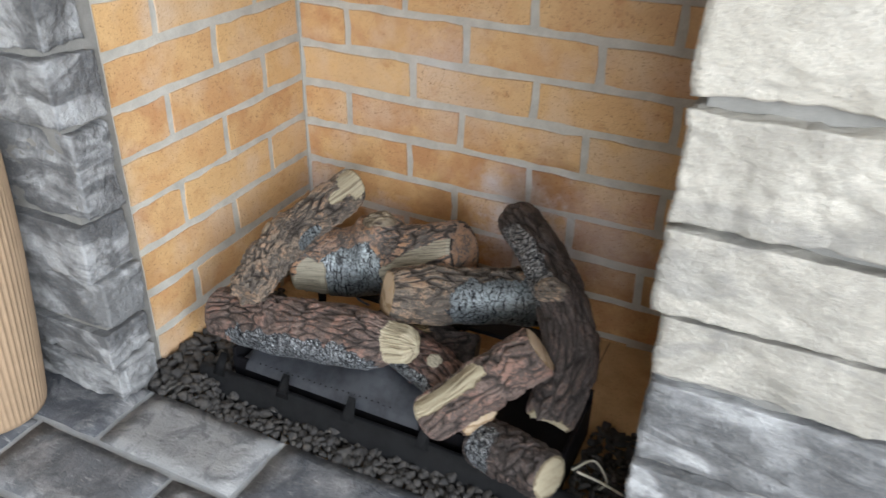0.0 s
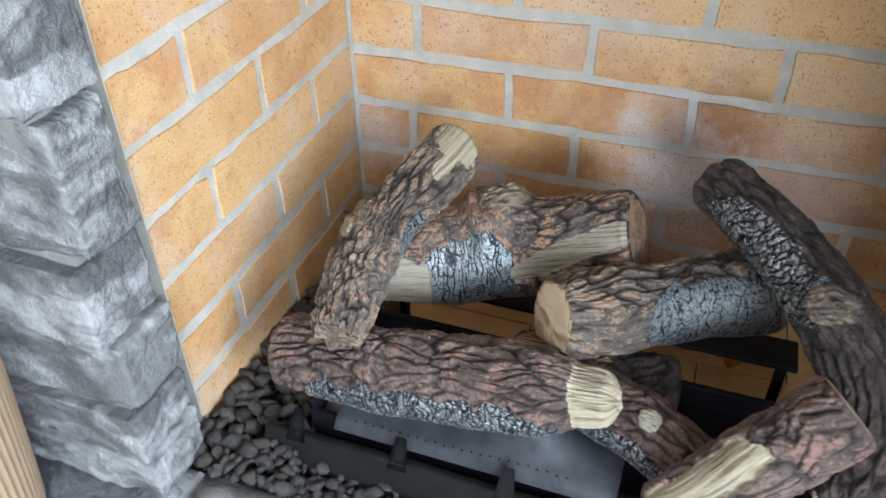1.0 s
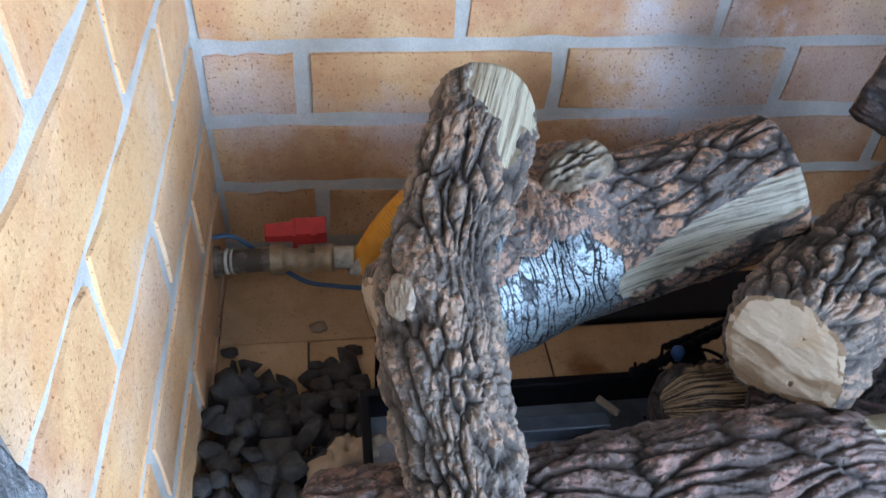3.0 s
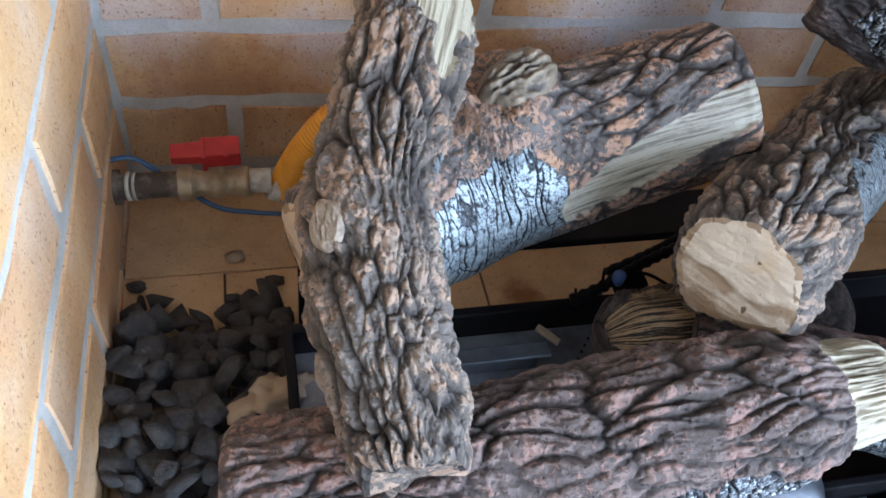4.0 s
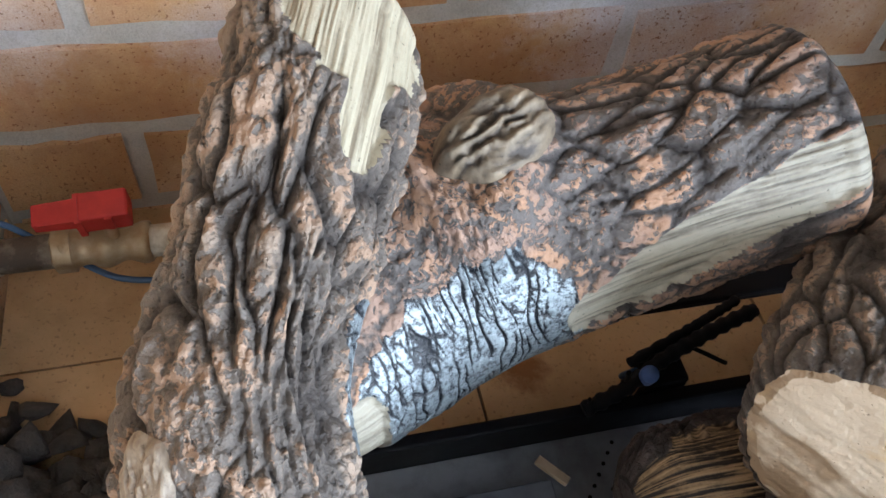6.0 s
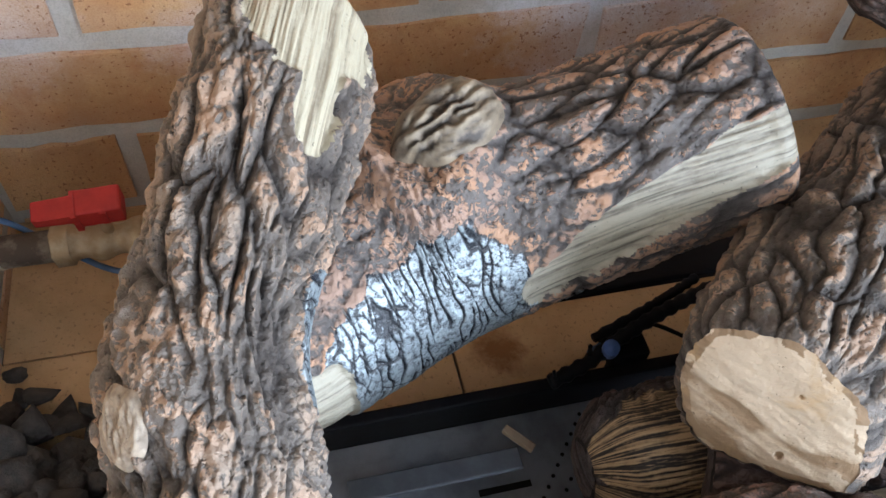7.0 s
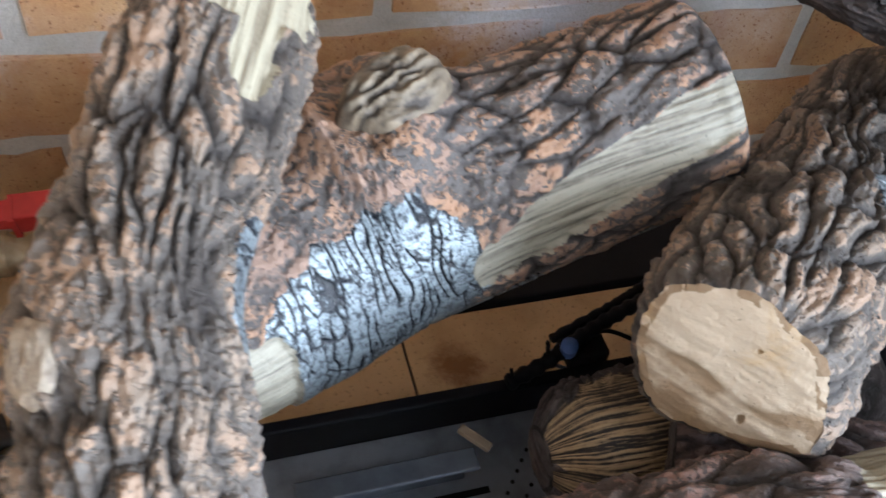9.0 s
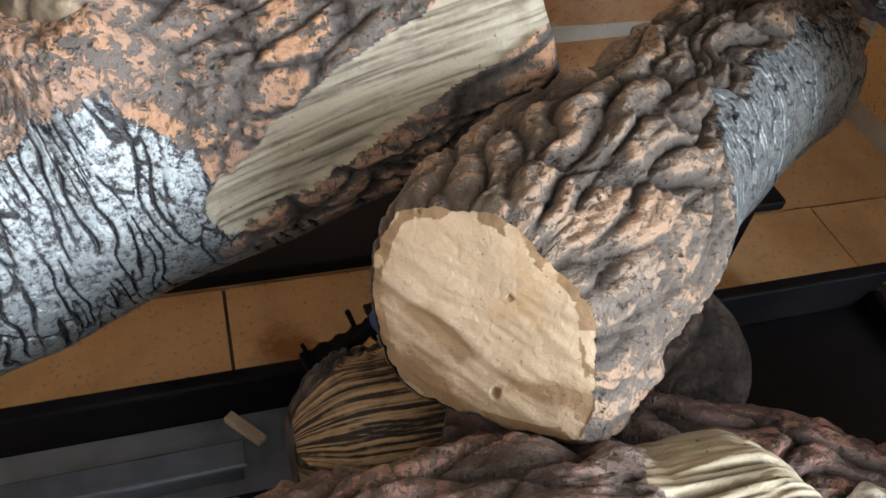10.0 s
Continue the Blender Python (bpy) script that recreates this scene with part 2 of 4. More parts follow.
PALE_GREY = pale_material("split_wood_grey", (0.34, 0.305, 0.235), (0.12, 0.10, 0.075), (0.29, 0.25, 0.19))
KNOT_PALE = pale_material("stub_wood", (0.31, 0.25, 0.185), (0.10, 0.07, 0.05), (0.26, 0.18, 0.11), 0.25, 0.6)
KNOT = pale_material("knot_wood", (0.30, 0.235, 0.16), (0.045, 0.032, 0.023), (0.13, 0.085, 0.05), 0.25, 0.85)
CUT = pale_material("cut_wood", (0.58, 0.46, 0.33), (0.30, 0.20, 0.115), (0.55, 0.36, 0.17))
CUT_DARK = pale_material("cut_wood_scorched", (0.41, 0.28, 0.15), (0.018, 0.012, 0.009), (0.06, 0.035, 0.02), 0.40, 0.75)
ROCK = plain_material("lava_rock", (0.042, 0.040, 0.041), 0.72, 0.0, (0.095, 0.085, 0.077), 95, 0.9, 0.003)
BLACK = plain_material("black_steel", (0.006, 0.006, 0.008), 0.48, 0.0, (0.012, 0.011, 0.012), 30, spec=0.14)
PLATE = plain_material("grey_burner_plate", (0.40, 0.42, 0.47), 0.30, 0.55, (0.25, 0.265, 0.30), 40)
DARK_STEEL = plain_material("dark_grey_steel", (0.022, 0.023, 0.026), 0.5, 0.0, (0.014, 0.014, 0.016), 30, spec=0.3)
GREY = plain_material("grey_sheet_steel", (0.135, 0.145, 0.17), 0.36, 0.35, (0.075, 0.08, 0.095), 25)
HOLE = plain_material("dark_hole", (0.006, 0.006, 0.006), 0.9)
PIPE = plain_material("weathered_pipe", (0.085, 0.062, 0.045), 0.65, 0.2, (0.33, 0.28, 0.21), 60, 0.6, 0.001)
BRASS = plain_material("dull_brass", (0.42, 0.32, 0.19), 0.45, 0.55, (0.55, 0.47, 0.33), 90)
TAPE = plain_material("white_tape", (0.62, 0.60, 0.52), 0.6, 0.0, (0.40, 0.36, 0.28), 120)
RED = plain_material("red_plastic", (0.46, 0.022, 0.022), 0.45, 0.0, (0.34, 0.018, 0.02), 60)
YELLOW = plain_material("yellow_hose", (0.72, 0.33, 0.012), 0.4, 0.0, (0.58, 0.25, 0.01), 60)
BLUE = plain_material("blue_cable", (0.06, 0.13, 0.26), 0.45)
BLUECAP = plain_material("blue_cap", (0.12, 0.22, 0.55), 0.35)


def firebrick_material():
    """Tan firebrick with sooty clouds and one rust stain beside the burner."""
    k = Nodes("floor_firebrick")
    p = k.pos()
    col = k.mix(k.ramp(k.noise(p, 14, 5, 0.65), (0.42, (0,)), (0.68, (1,))), (0.62, 0.42, 0.225), (0.47, 0.305, 0.15))
    d = k.n("VectorMath", operation="DISTANCE")
    k.link(p, d.inputs[0])
    d.inputs[1].default_value = (0.352, -0.190, 0.0)
    far = k.math("ADD", k.math("DIVIDE", d.outputs["Value"], 0.028), k.math("MULTIPLY", k.math("SUBTRACT", k.noise(p, 60, 4, 0.7), 0.5), 1.6))
    col = k.mix(k.ramp(far, (0.25, (0.85,)), (0.9, (0,))), col, (0.23, 0.085, 0.022))
    col = k.mix(k.ramp(k.noise(p, 300, 3, 0.6), (0.60, (0,)), (0.68, (0.6,))), col, (0.22, 0.13, 0.06))
    return k.done(col, 0.75, normal=k.bump(k.noise(p, 180, 4, 0.7), 0.5, 0.001))


FIREBRICK = firebrick_material()
SAND = mortar_material("floor_joint", (0.10, 0.08, 0.06))
CHIP = pale_material("mortar_chip", (0.62, 0.52, 0.40), (0.35, 0.26, 0.17), (0.5, 0.4, 0.28))
VASE = plain_material("beige_ceramic", (0.42, 0.295, 0.195), 0.55, 0.0, (0.37, 0.26, 0.17), 18, 0.2, 0.0005)
PAINT = plain_material("room_paint", (0.72, 0.70, 0.66), 0.8, 0.0, (0.68, 0.66, 0.62), 6, 0.1, 0.0005)
BOARDS = plain_material("room_floor_wood", (0.32, 0.24, 0.17), 0.5, 0.0, (0.24, 0.17, 0.12), 7)


# ---- mesh helpers ----
def mesh_object(name, verts, faces, material, parent=None, smooth=True, label="", relief=None):
    me = bpy.data.meshes.new(name)
    me.from_pydata([tuple(v) for v in verts], [], [tuple(f) for f in faces])
    me.materials.append(material)
    if smooth:
        me.polygons.foreach_set("use_smooth", [True] * len(me.polygons))
    if relief is not None:
        me.attributes.new("relief", "FLOAT", "POINT").data.foreach_set("value", np.asarray(relief, np.float32))
    me.update()
    ob = new(name, me)
    if parent is not None:
        ob.parent = parent
    if label:
        ob["label"] = label
    return ob


def part(name, bm, material, parent=None, label="", smooth=True):
    me = bpy.data.meshes.new(name)
    bmesh.ops.recalc_face_normals(bm, faces=bm.faces)
    bm.to_mesh(me)
    bm.free()
    me.materials.append(material)
    if smooth:
        me.polygons.foreach_set("use_smooth", [True] * len(me.polygons))
    ob = new(name, me)
    if parent is not None:
        ob.parent = parent
    if label:
        ob["label"] = label
    return ob


def box(lo, hi, bevel=0.0, seg=2, bm=None):
    own = bm is None
    bm = bm or bmesh.new()
    r = bmesh.ops.create_cube(bm, size=1.0)
    lo, hi = Vector(lo), Vector(hi)
    for v in r["verts"]:
        v.co = Vector((lo[i] + (v.co[i] + 0.5) * (hi[i] - lo[i]) for i in range(3)))
    if bevel and own:
        bmesh.ops.bevel(bm, geom=bm.edges[:], offset=bevel, segments=seg, affect="EDGES", profile=0.5)
    return bm


def tube(points, radius, sides=16, ripple=0.0, pitch=0.004, cap=True, steps=0):
    """A round tube along a smooth line through the points; ripple corrugates it."""
    pts = [Vector(p) for p in points]
    n = steps or (len(pts) - 1) * 12
    line = [spline(pts, i / n) for i in range(n + 1)]
    rings, verts, faces = [], [], []
    up, run = Vector((0.13, 0.31, 0.94)), 0.0
    for i, p in enumerate(line):
        d = (line[min(i + 1, n)] - line[max(i - 1, 0)]).normalized()
        side = d.cross(up).normalized()
        up = side.cross(d).normalized()
        if i:
            run += (p - line[i - 1]).length
        r = radius + ripple * math.sin(run / pitch * math.tau)
        base = len(verts)
        for s in range(sides):
            a = math.tau * s / sides
            verts.append(p + (side * math.cos(a) + up * math.sin(a)) * r)
        if i:
            for s in range(sides):
                s2 = (s + 1) % sides
                faces.append((base - sides + s, base - sides + s2, base + s2, base + s))
    if cap:
        faces += [tuple(reversed(range(sides))), tuple(range(len(verts) - sides, len(verts)))]
    return verts, faces


def spline(pts, t):
    """A point on the Catmull-Rom line through pts, t from 0 to 1."""
    n = len(pts) - 1
    if n == 1:
        return pts[0].lerp(pts[1], t)
    i = min(int(t * n), n - 1)
    f = t * n - i
    p1, p2 = pts[i], pts[i + 1]
    p0 = pts[i - 1] if i else p1 * 2 - p2
    p3 = pts[i + 2] if i + 2 <= n else p2 * 2 - p1
    return 0.5 * (2 * p1 + (p2 - p0) * f + (2 * p0 - 5 * p1 + 4 * p2 - p3) * f * f + (3 * p1 - p0 - 3 * p2 + p3) * f ** 3)


def empty(name, place=(0, 0, 0)):
    ob = new(name)
    ob.empty_display_size = 0.02
    ob.location = place
    return ob


# ---- noise on arrays, periodic in x ----
def rnd2(ix, iy, k):
    h = (ix.astype(np.int64) * 374761393 + iy.astype(np.int64) * 668265263 + k * 974634777) & 0x7FFFFFFF
    h = ((h ^ (h >> 13)) * 1274126177) & 0x7FFFFFFF
    h = ((h ^ (h >> 16)) * 69069) & 0x7FFFFFFF
    return (h & 0xFFFFF) / float(0xFFFFF)


def vnoise(x, y, px, k):
    ix, iy = np.floor(x), np.floor(y)
    fx, fy = x - ix, y - iy
    fx, fy = fx * fx * (3 - 2 * fx), fy * fy * (3 - 2 * fy)
    a, b = rnd2(ix % px, iy, k), rnd2((ix + 1) % px, iy, k)
    c, d = rnd2(ix % px, iy + 1, k), rnd2((ix + 1) % px, iy + 1, k)
    return (a + (b - a) * fx) * (1 - fy) + (c + (d - c) * fx) * fy


def fnoise(x, y, px, k, octaves=3, fall=0.5):
    out, amp, tot = 0.0, 1.0, 0.0
    for o in range(octaves):
        out = out + amp * vnoise(x * 2 ** o, y * 2 ** o, px * 2 ** o, k + o)
        tot += amp
        amp *= fall
    return out / tot


def worley(x, y, px, k):
    ix, iy = np.floor(x), np.floor(y)
    f1 = np.full(x.shape, 9.0)
    f2 = np.full(x.shape, 9.0)
    for dx in (-1, 0, 1):
        for dy in (-1, 0, 1):
            cx, cy = ix + dx, iy + dy
            d = np.hypot(cx + rnd2(cx % px, cy, k) - x, cy + rnd2(cx % px, cy, k + 7) - y)
            f2 = np.minimum(f2, np.maximum(f1, d))
            f1 = np.minimum(f1, d)
    return f1, f2


def step(a, b, x):
    t = np.clip((x - a) / (b - a), 0, 1)
    return t * t * (3 - 2 * t)


# ---- structure: firebox, piers, hearth, room ----
OPEN_X, FRONT_Y, HEARTH_Z = 0.81, -0.575, 0.033
LEFT_END = -0.475


def slab(name, lo, hi, material, label="", bevel=0.0, parent=None):
    ob = part(name, box(lo, hi, bevel), material, parent, smooth=False)
    if parent is None:
        tagged(ob, label, kind="structure")
    return ob


wall_back = slab("wall_back", (-0.12, 0.001, -0.06), (1.0, 0.12, 1.05), MORTAR, "orange brick back wall of the firebox with pale mortar")
wall_left = slab("wall_left", (-0.12, LEFT_END + 0.004, -0.06), (-0.001, 0.001, 1.05), MORTAR, "orange brick side wall of the firebox with pale mortar")
wall_right = slab("wall_right", (0.901, LEFT_END + 0.004, -0.06), (1.0, 0.001, 1.05), MORTAR, "orange brick side wall of the firebox in shade")
ceiling_firebox = slab("ceiling_firebox", (-0.12, -0.58, 1.05), (1.0, 0.12, 1.12), STONE_MORTAR, "dark closed throat over the firebox")
floor_firebox = slab("floor_firebox", (-0.001, -0.54, -0.05), (0.901, 0.001, -0.004), SAND, "tan firebrick floor of the firebox")
ground = slab("ground", (-2.6, -4.6, -0.30), (3.6, 0.5, -0.052), GROUT, "concrete base under hearth and room")
hearth = slab("hearth", (-1.2, -1.35, -0.05), (2.0, -0.545, HEARTH_Z - 0.006), GROUT, "grey slate hearth with wide grey joints")
# gravel retaining strip under the first row of slabs
slab("trim", (0.0, -0.545, -0.05), (OPEN_X + 0.1, -0.525, HEARTH_Z - 0.006), GROUT, "grey bedding under the slate edge")

pier_left = slab("pier_left", (-1.2, -0.564, -0.05), (0.004, LEFT_END, 1.35), STONE_MORTAR, "rough grey stone pier beside the firebox opening")
pier_right = slab("pier_right", (OPEN_X + 0.006, -0.557, -0.05), (2.0, LEFT_END, 1.35), STONE_MORTAR, "rough pale stone pier beside the firebox opening")
lintel = slab("lintel", (0.004, -0.56, 0.86), (OPEN_X + 0.02, LEFT_END, 1.35), STONE_MORTAR, "grey stone lintel over the firebox opening")

# the room that closes the place round the camera
room_floor = slab("room_floor", (-2.4, -4.2, -0.052), (3.2, -1.35, -0.02), BOARDS, "brown wooden room floor")
room_ceiling = slab("room_ceiling", (-2.5, -4.3, 2.45), (3.3, 0.2, 2.55), PAINT, "white room ceiling")
chimney_breast = slab("chimney_breast", (-2.5, -0.54, 1.35), (3.3, -0.44, 2.45), PAINT, "painted wall over the fireplace")
wall_room_left = slab("wall_room_left", (-2.5, -4.3, -0.05), (-2.4, 0.2, 2.45), PAINT, "painted room wall")
slab("wall_fireside_left", (-2.4, -0.54, -0.05), (-1.2, -0.44, 1.35), PAINT, "painted room wall beside the fireplace")
slab("wall_fireside_right", (2.0, -0.54, -0.05), (3.2, -0.44, 1.35), PAINT, "painted room wall beside the fireplace")
for nm, lo, hi in (
    ("wall_room_right_low", (3.2, -4.3, -0.05), (3.3, 0.2, 0.75)), ("wall_room_right_high", (3.2, -4.3, 2.15), (3.3, 0.2, 2.45)),
    ("wall_room_right_near", (3.2, -1.2, 0.75), (3.3, 0.2, 2.15)), ("wall_room_right_far", (3.2, -4.3, 0.75), (3.3, -3.2, 2.15)),
    ("wall_room_front_low", (-2.4, -4.3, -0.05), (3.2, -4.2, 0.75)), ("wall_room_front_high", (-2.4, -4.3, 2.15), (3.2, -4.2, 2.45)),
    ("wall_room_front_left", (-2.4, -4.3, 0.75), (1.3, -4.2, 2.15)), ("wall_room_front_right", (3.0, -4.3, 0.75), (3.2, -4.2, 2.15)),
):
    slab(nm, lo, hi, PAINT, "painted room wall round a window opening")


# ---- pieces: bricks, slabs, stones ----
def brick_mesh(seed):
    """A unit brick, face towards -y, with a worn, wavering outline: scaled to size by its object."""
    r = random.Random(seed)
    out = []
    for a, b, n in (((-.5, -.5), (.5, -.5), 6), ((.5, -.5), (.5, .5), 2), ((.5, .5), (-.5, .5), 6), ((-.5, .5), (-.5, -.5), 2)):
        for i in range(n):
            f = i / n
            x, z = a[0] + (b[0] - a[0]) * f, a[1] + (b[1] - a[1]) * f
            out.append((x + r.uniform(-.009, .009), z + r.uniform(-.036, .036)))
    n = len(out)
    verts = [(x * 1.004, 0.5, z * 1.01) for x, z in out]
    verts += [(x * 0.991, -0.5 + r.uniform(-.06, .06), z * 0.96) for x, z in out]
    faces = [(i, (i + 1) % n, n + (i + 1) % n, n + i) for i in range(n)]
    faces.append(tuple(n + i for i in range(n)))
    me = bpy.data.meshes.new("brick")
    me.from_pydata(verts, [], faces)
    me.materials.append(BRICK)
    me.update()
    return me


BRICKS = [brick_mesh(s) for s in range(14)]


def lay(wall, name, meshes, centre, size, turn=0.0, r=random):
    ob = new(name, r.choice(meshes))
    ob.matrix_basis = Matrix.Translation(centre) @ Matrix.Rotation(turn, 4, "Z") @ Matrix.Diagonal((*size, 1))
    ob.parent = wall
    return ob


def brick_wall(wall, length, base, pitch, first, place, turn, seed, top=1.03):
    """Courses of bricks; first gives each course's first joint; place turns (run, height) into a spot on the face."""
    r = random.Random(seed)
    z0, row = base, 0
    while z0 < top:
        j = first[row % len(first)]
        cuts = [0.0]
        while j < length - 0.03:
            cuts.append(j + r.uniform(-.004, .004))
            j += 0.2375
        cuts.append(length)
        for a, b in zip(cuts, cuts[1:]):
            gap = 0.0125 + r.uniform(-.002, .003)
            lay(wall, "brick", BRICKS, place((a + b) / 2, z0 + pitch / 2 + r.uniform(-.0012, .0012)), (b - a - gap, 0.011 + r.uniform(-.0015, .0015), pitch - gap - r.uniform(0, .0015)), turn, r)
        z0 += pitch
        row += 1


# ---- stones of the piers ----
def stone(parent, lo, hi, seed, material, rough=0.012, cuts=22):
    """A split-faced block between two corners, bulging unevenly towards the room."""
    r = random.Random(seed)
    lo, hi = Vector(lo), Vector(hi)
    c, s = (lo + hi) / 2, (hi - lo) / 2
    bm = bmesh.new()
    bmesh.ops.create_cube(bm, size=2.0)
    bmesh.ops.subdivide_edges(bm, edges=bm.edges[:], cuts=cuts, use_grid_fill=True)
    off = Vector((r.uniform(0, 90), r.uniform(0, 90), r.uniform(0, 90)))
    for v in bm.verts:
        u = v.co.copy()
        # soft corners
        k = max(abs(u.x), abs(u.y), abs(u.z))
        q = u.normalized()
        u = u.lerp(q * k * 1.28, 0.03)
        p = Vector((u.x * s.x, u.y * s.y, u.z * s.z))
        w = p + off
        d = noise.noise(w * 14) * rough + noise.noise(w * 34 + off) * rough * 0.55 + noise.noise(w * 80) * rough * 0.40 + noise.noise(w * 170) * rough * 0.2
        ridge = abs(noise.noise(w * 9 + Vector((3, 1, 7)))) * rough * 0.9
        cell = noise.cell(Vector((w.x * 13 + w.z * 5, w.y * 13, w.z * 21 + w.x * 6)))
        d = d * 0.7 + (cell - 0.3) * rough * 0.26
        nrm = q
        p = c + p + nrm * (d - ridge)
        # keep the back and the bed flat
        v.co = p
    return part("stone", bm, material, parent)


def stones(pier, x0, x1, levels, seed, materials, inner, rough=0.012):
    r = random.Random(seed)
    for i, (a, b) in enumerate(zip(levels, levels[1:])):
        x = inner
        end = x1 if inner == x0 else x0
        sign = 1 if inner == x0 else -1
        while (end - x) * sign > 0.04:
            w = r.uniform(0.20, 0.42)
            nxt = x + sign * w
            if (end - nxt) * sign < 0.12:
                nxt = end
            g = r.uniform(0.003, 0.006)
            first = x == inner
            proud = r.uniform(-.012, .012)
            lo_x, hi_x = min(x, nxt) + g, max(x, nxt) - g
            if first and sign < 0:
                hi_x = inner + r.uniform(-.006, .006)
            if first and sign > 0:
                lo_x = inner + r.uniform(-.008, .008)
            back = -0.497 if first else -0.52
            stone(pier, (lo_x, FRONT_Y + proud * 0.8, a + g * 0.8), (hi_x, back, b - g * 0.8), seed * 100 + i * 10 + int(abs(x) * 50), materials[i % len(materials)], rough, 42 if first and a < 0.8 else 12)
            x = nxt


# ---- ceramic logs ----
def make_log(label, line, radii, bark, seed, zones=(), nu=150, nv=190, cells=(20, 9), deep=0.0042, knots=(), ends=(None, None), taper=(0.0, 0.0), tilt=(0.0, 0.0), lumps=0.06, split=PALE, jag=(0.0, 0.0), gw=0.36, gf=5, swells=(), calm=None, shear=0.3, section=(), char=None):
    """A cast log along line. zones: (kind, middle angle, half angle, from, to); angles count from the top towards the side that faces the room for a log laid along +x."""
    pts = [Vector(p) for p in line]
    length = sum((b - a).length for a, b in zip(pts, pts[1:]))
    mean = sum(radii) / len(radii)
    u = np.linspace(0, 1, nu, endpoint=False)
    v = np.linspace(0, 1, nv)
    U, V = np.meshgrid(u, v)
    cu, cv = cells
    x, y = U * cu, V * cv
    # ropes of bark, broken into lumps
    wx = (fnoise(U * 6, V * 5, 6, seed, 3) - 0.5)
    wy = (fnoise(U * 6, V * 5, 6, seed + 11, 3) - 0.5)
    f1, f2 = worley(x + wx * 2.6 + V * shear * cv, y + wy * 1.6, cu, seed + 3)
    strong = fnoise(U * 7, V * 9, 7, seed + 13, 2)
    dome = np.clip((f2 - f1) / (gw * 1.5), 0, 1) ** 0.6
    plate = 1 - (1 - dome) * (0.55 + 0.45 * step(0.32, 0.55, strong))
    g1, g2 = worley(x * 2 + wx * 5, y * 2.6 + wy * 4, cu * 2, seed + 5)
    small = np.clip((g2 - g1) / 0.6, 0, 1) ** 0.7
    fine = fnoise(U * cu * 4, V * cv * 7, cu * 4, seed + 9, 3, 0.6)
    lump = fnoise(U * 5, V * 6, 5, seed + 21, 2) - 0.5
    bark_h = 0.56 * plate * (0.80 + 0.20 * strong) + 0.22 * small * (0.3 + 0.7 * plate) + 0.34 * (fine - 0.40) + 0.05
    if calm:
        still = step(calm[0] - 0.06, calm[0] + 0.04, V) * (1 - step(calm[1] - 0.04, calm[1] + 0.06, V))
        bark_h = bark_h * (1 - still * 0.6) + still * 0.6 * (0.62 + 0.25 * (fine - 0.4))
    disp = deep * 1.65 * (bark_h - 0.62)
    relief = np.clip(0.02 + 0.86 * bark_h, 0, 1)
    # alligatored char: plates longer round the log than along it
    ccu, ccv = max(8, int(math.tau * mean / (0.012 if char else 0.020))), max(6, int(length / 0.0068))
    bend = fnoise(U * 10, V * 14, 10, seed + 31, 2) - 0.5
    ph = V * ccv * 0.95 + bend * 3.2 + 1.1 * (fnoise(U * 26, V * 30, 26, seed + 32, 2) - 0.5)
    row = np.floor(ph)
    stroke = 1 - step(0.05, 0.12, np.abs(ph - row - 0.5))
    stroke = stroke * step(0.42, 0.54, vnoise(U * ccu, row * 7.3, ccu, seed + 34))
    c1, c2 = worley(U * ccu + bend * 2.0, V * ccv * 0.8 + (fnoise(U * 9, V * 12, 9, seed + 33, 3) - 0.5) * 2.0, ccu, seed + 35)
    gate = fnoise(U * 14, V * 15, 14, seed + 37, 2)
    net = 1 - step(0.0, 0.12, c2 - c1)
    crack = 1 - np.maximum(net if char else net * step(0.50, 0.60, gate) * 0.8, stroke)
    char_h = np.clip(0.10 + 0.72 * crack + 0.25 * (fine - 0.4), 0, 1)
    # bare split wood: long grain
    gr = fnoise(U * cu * gf + (fnoise(U * 7, V * 6, 7, seed + 41, 2) - 0.5) * 4, V * length * 28, cu * gf, seed + 43, 3, 0.6)
    pale_h = np.clip(0.5 + 1.5 * (gr - 0.48), 0, 1)
    kind = np.zeros(U.shape, int)
    zone_list = []
    edge = (fnoise(U * 16, V * length * 60, 16, seed + 51, 3, 0.6) - 0.5)
    for name, mid, half, a, b, *drift in zones:
        turn = drift[0] * (V - (a + b) / 2) if drift else 0.0
        du = np.abs((U * 360 - mid - turn + 180) % 360 - 180) / half
        dv = np.abs(V - (a + b) / 2) / ((b - a) / 2)
        m = 1 - (du ** 3 + dv ** 3) ** (1 / 3) + edge * 0.5
        if half >= 180:
            m = 1 - dv + edge * 0.25
        soft = step(-0.02, 0.10, m)
        if name == "char":
            disp = disp * (1 - soft) + soft * ((0.0055 if char else 0.0024) * (char_h - 0.9))
            relief = relief * (1 - soft) + soft * char_h
            kind[m > 0.03] = 1
        else:
            sink = 0.0035 if half < 100 else 0.002
            disp = disp * (1 - soft) + soft * ((0.0016 if half < 100 else 0.0060) * (pale_h - 0.5) - sink)
            relief = relief * (1 - soft) + soft * pale_h
            kind[m > 0.03] = 2
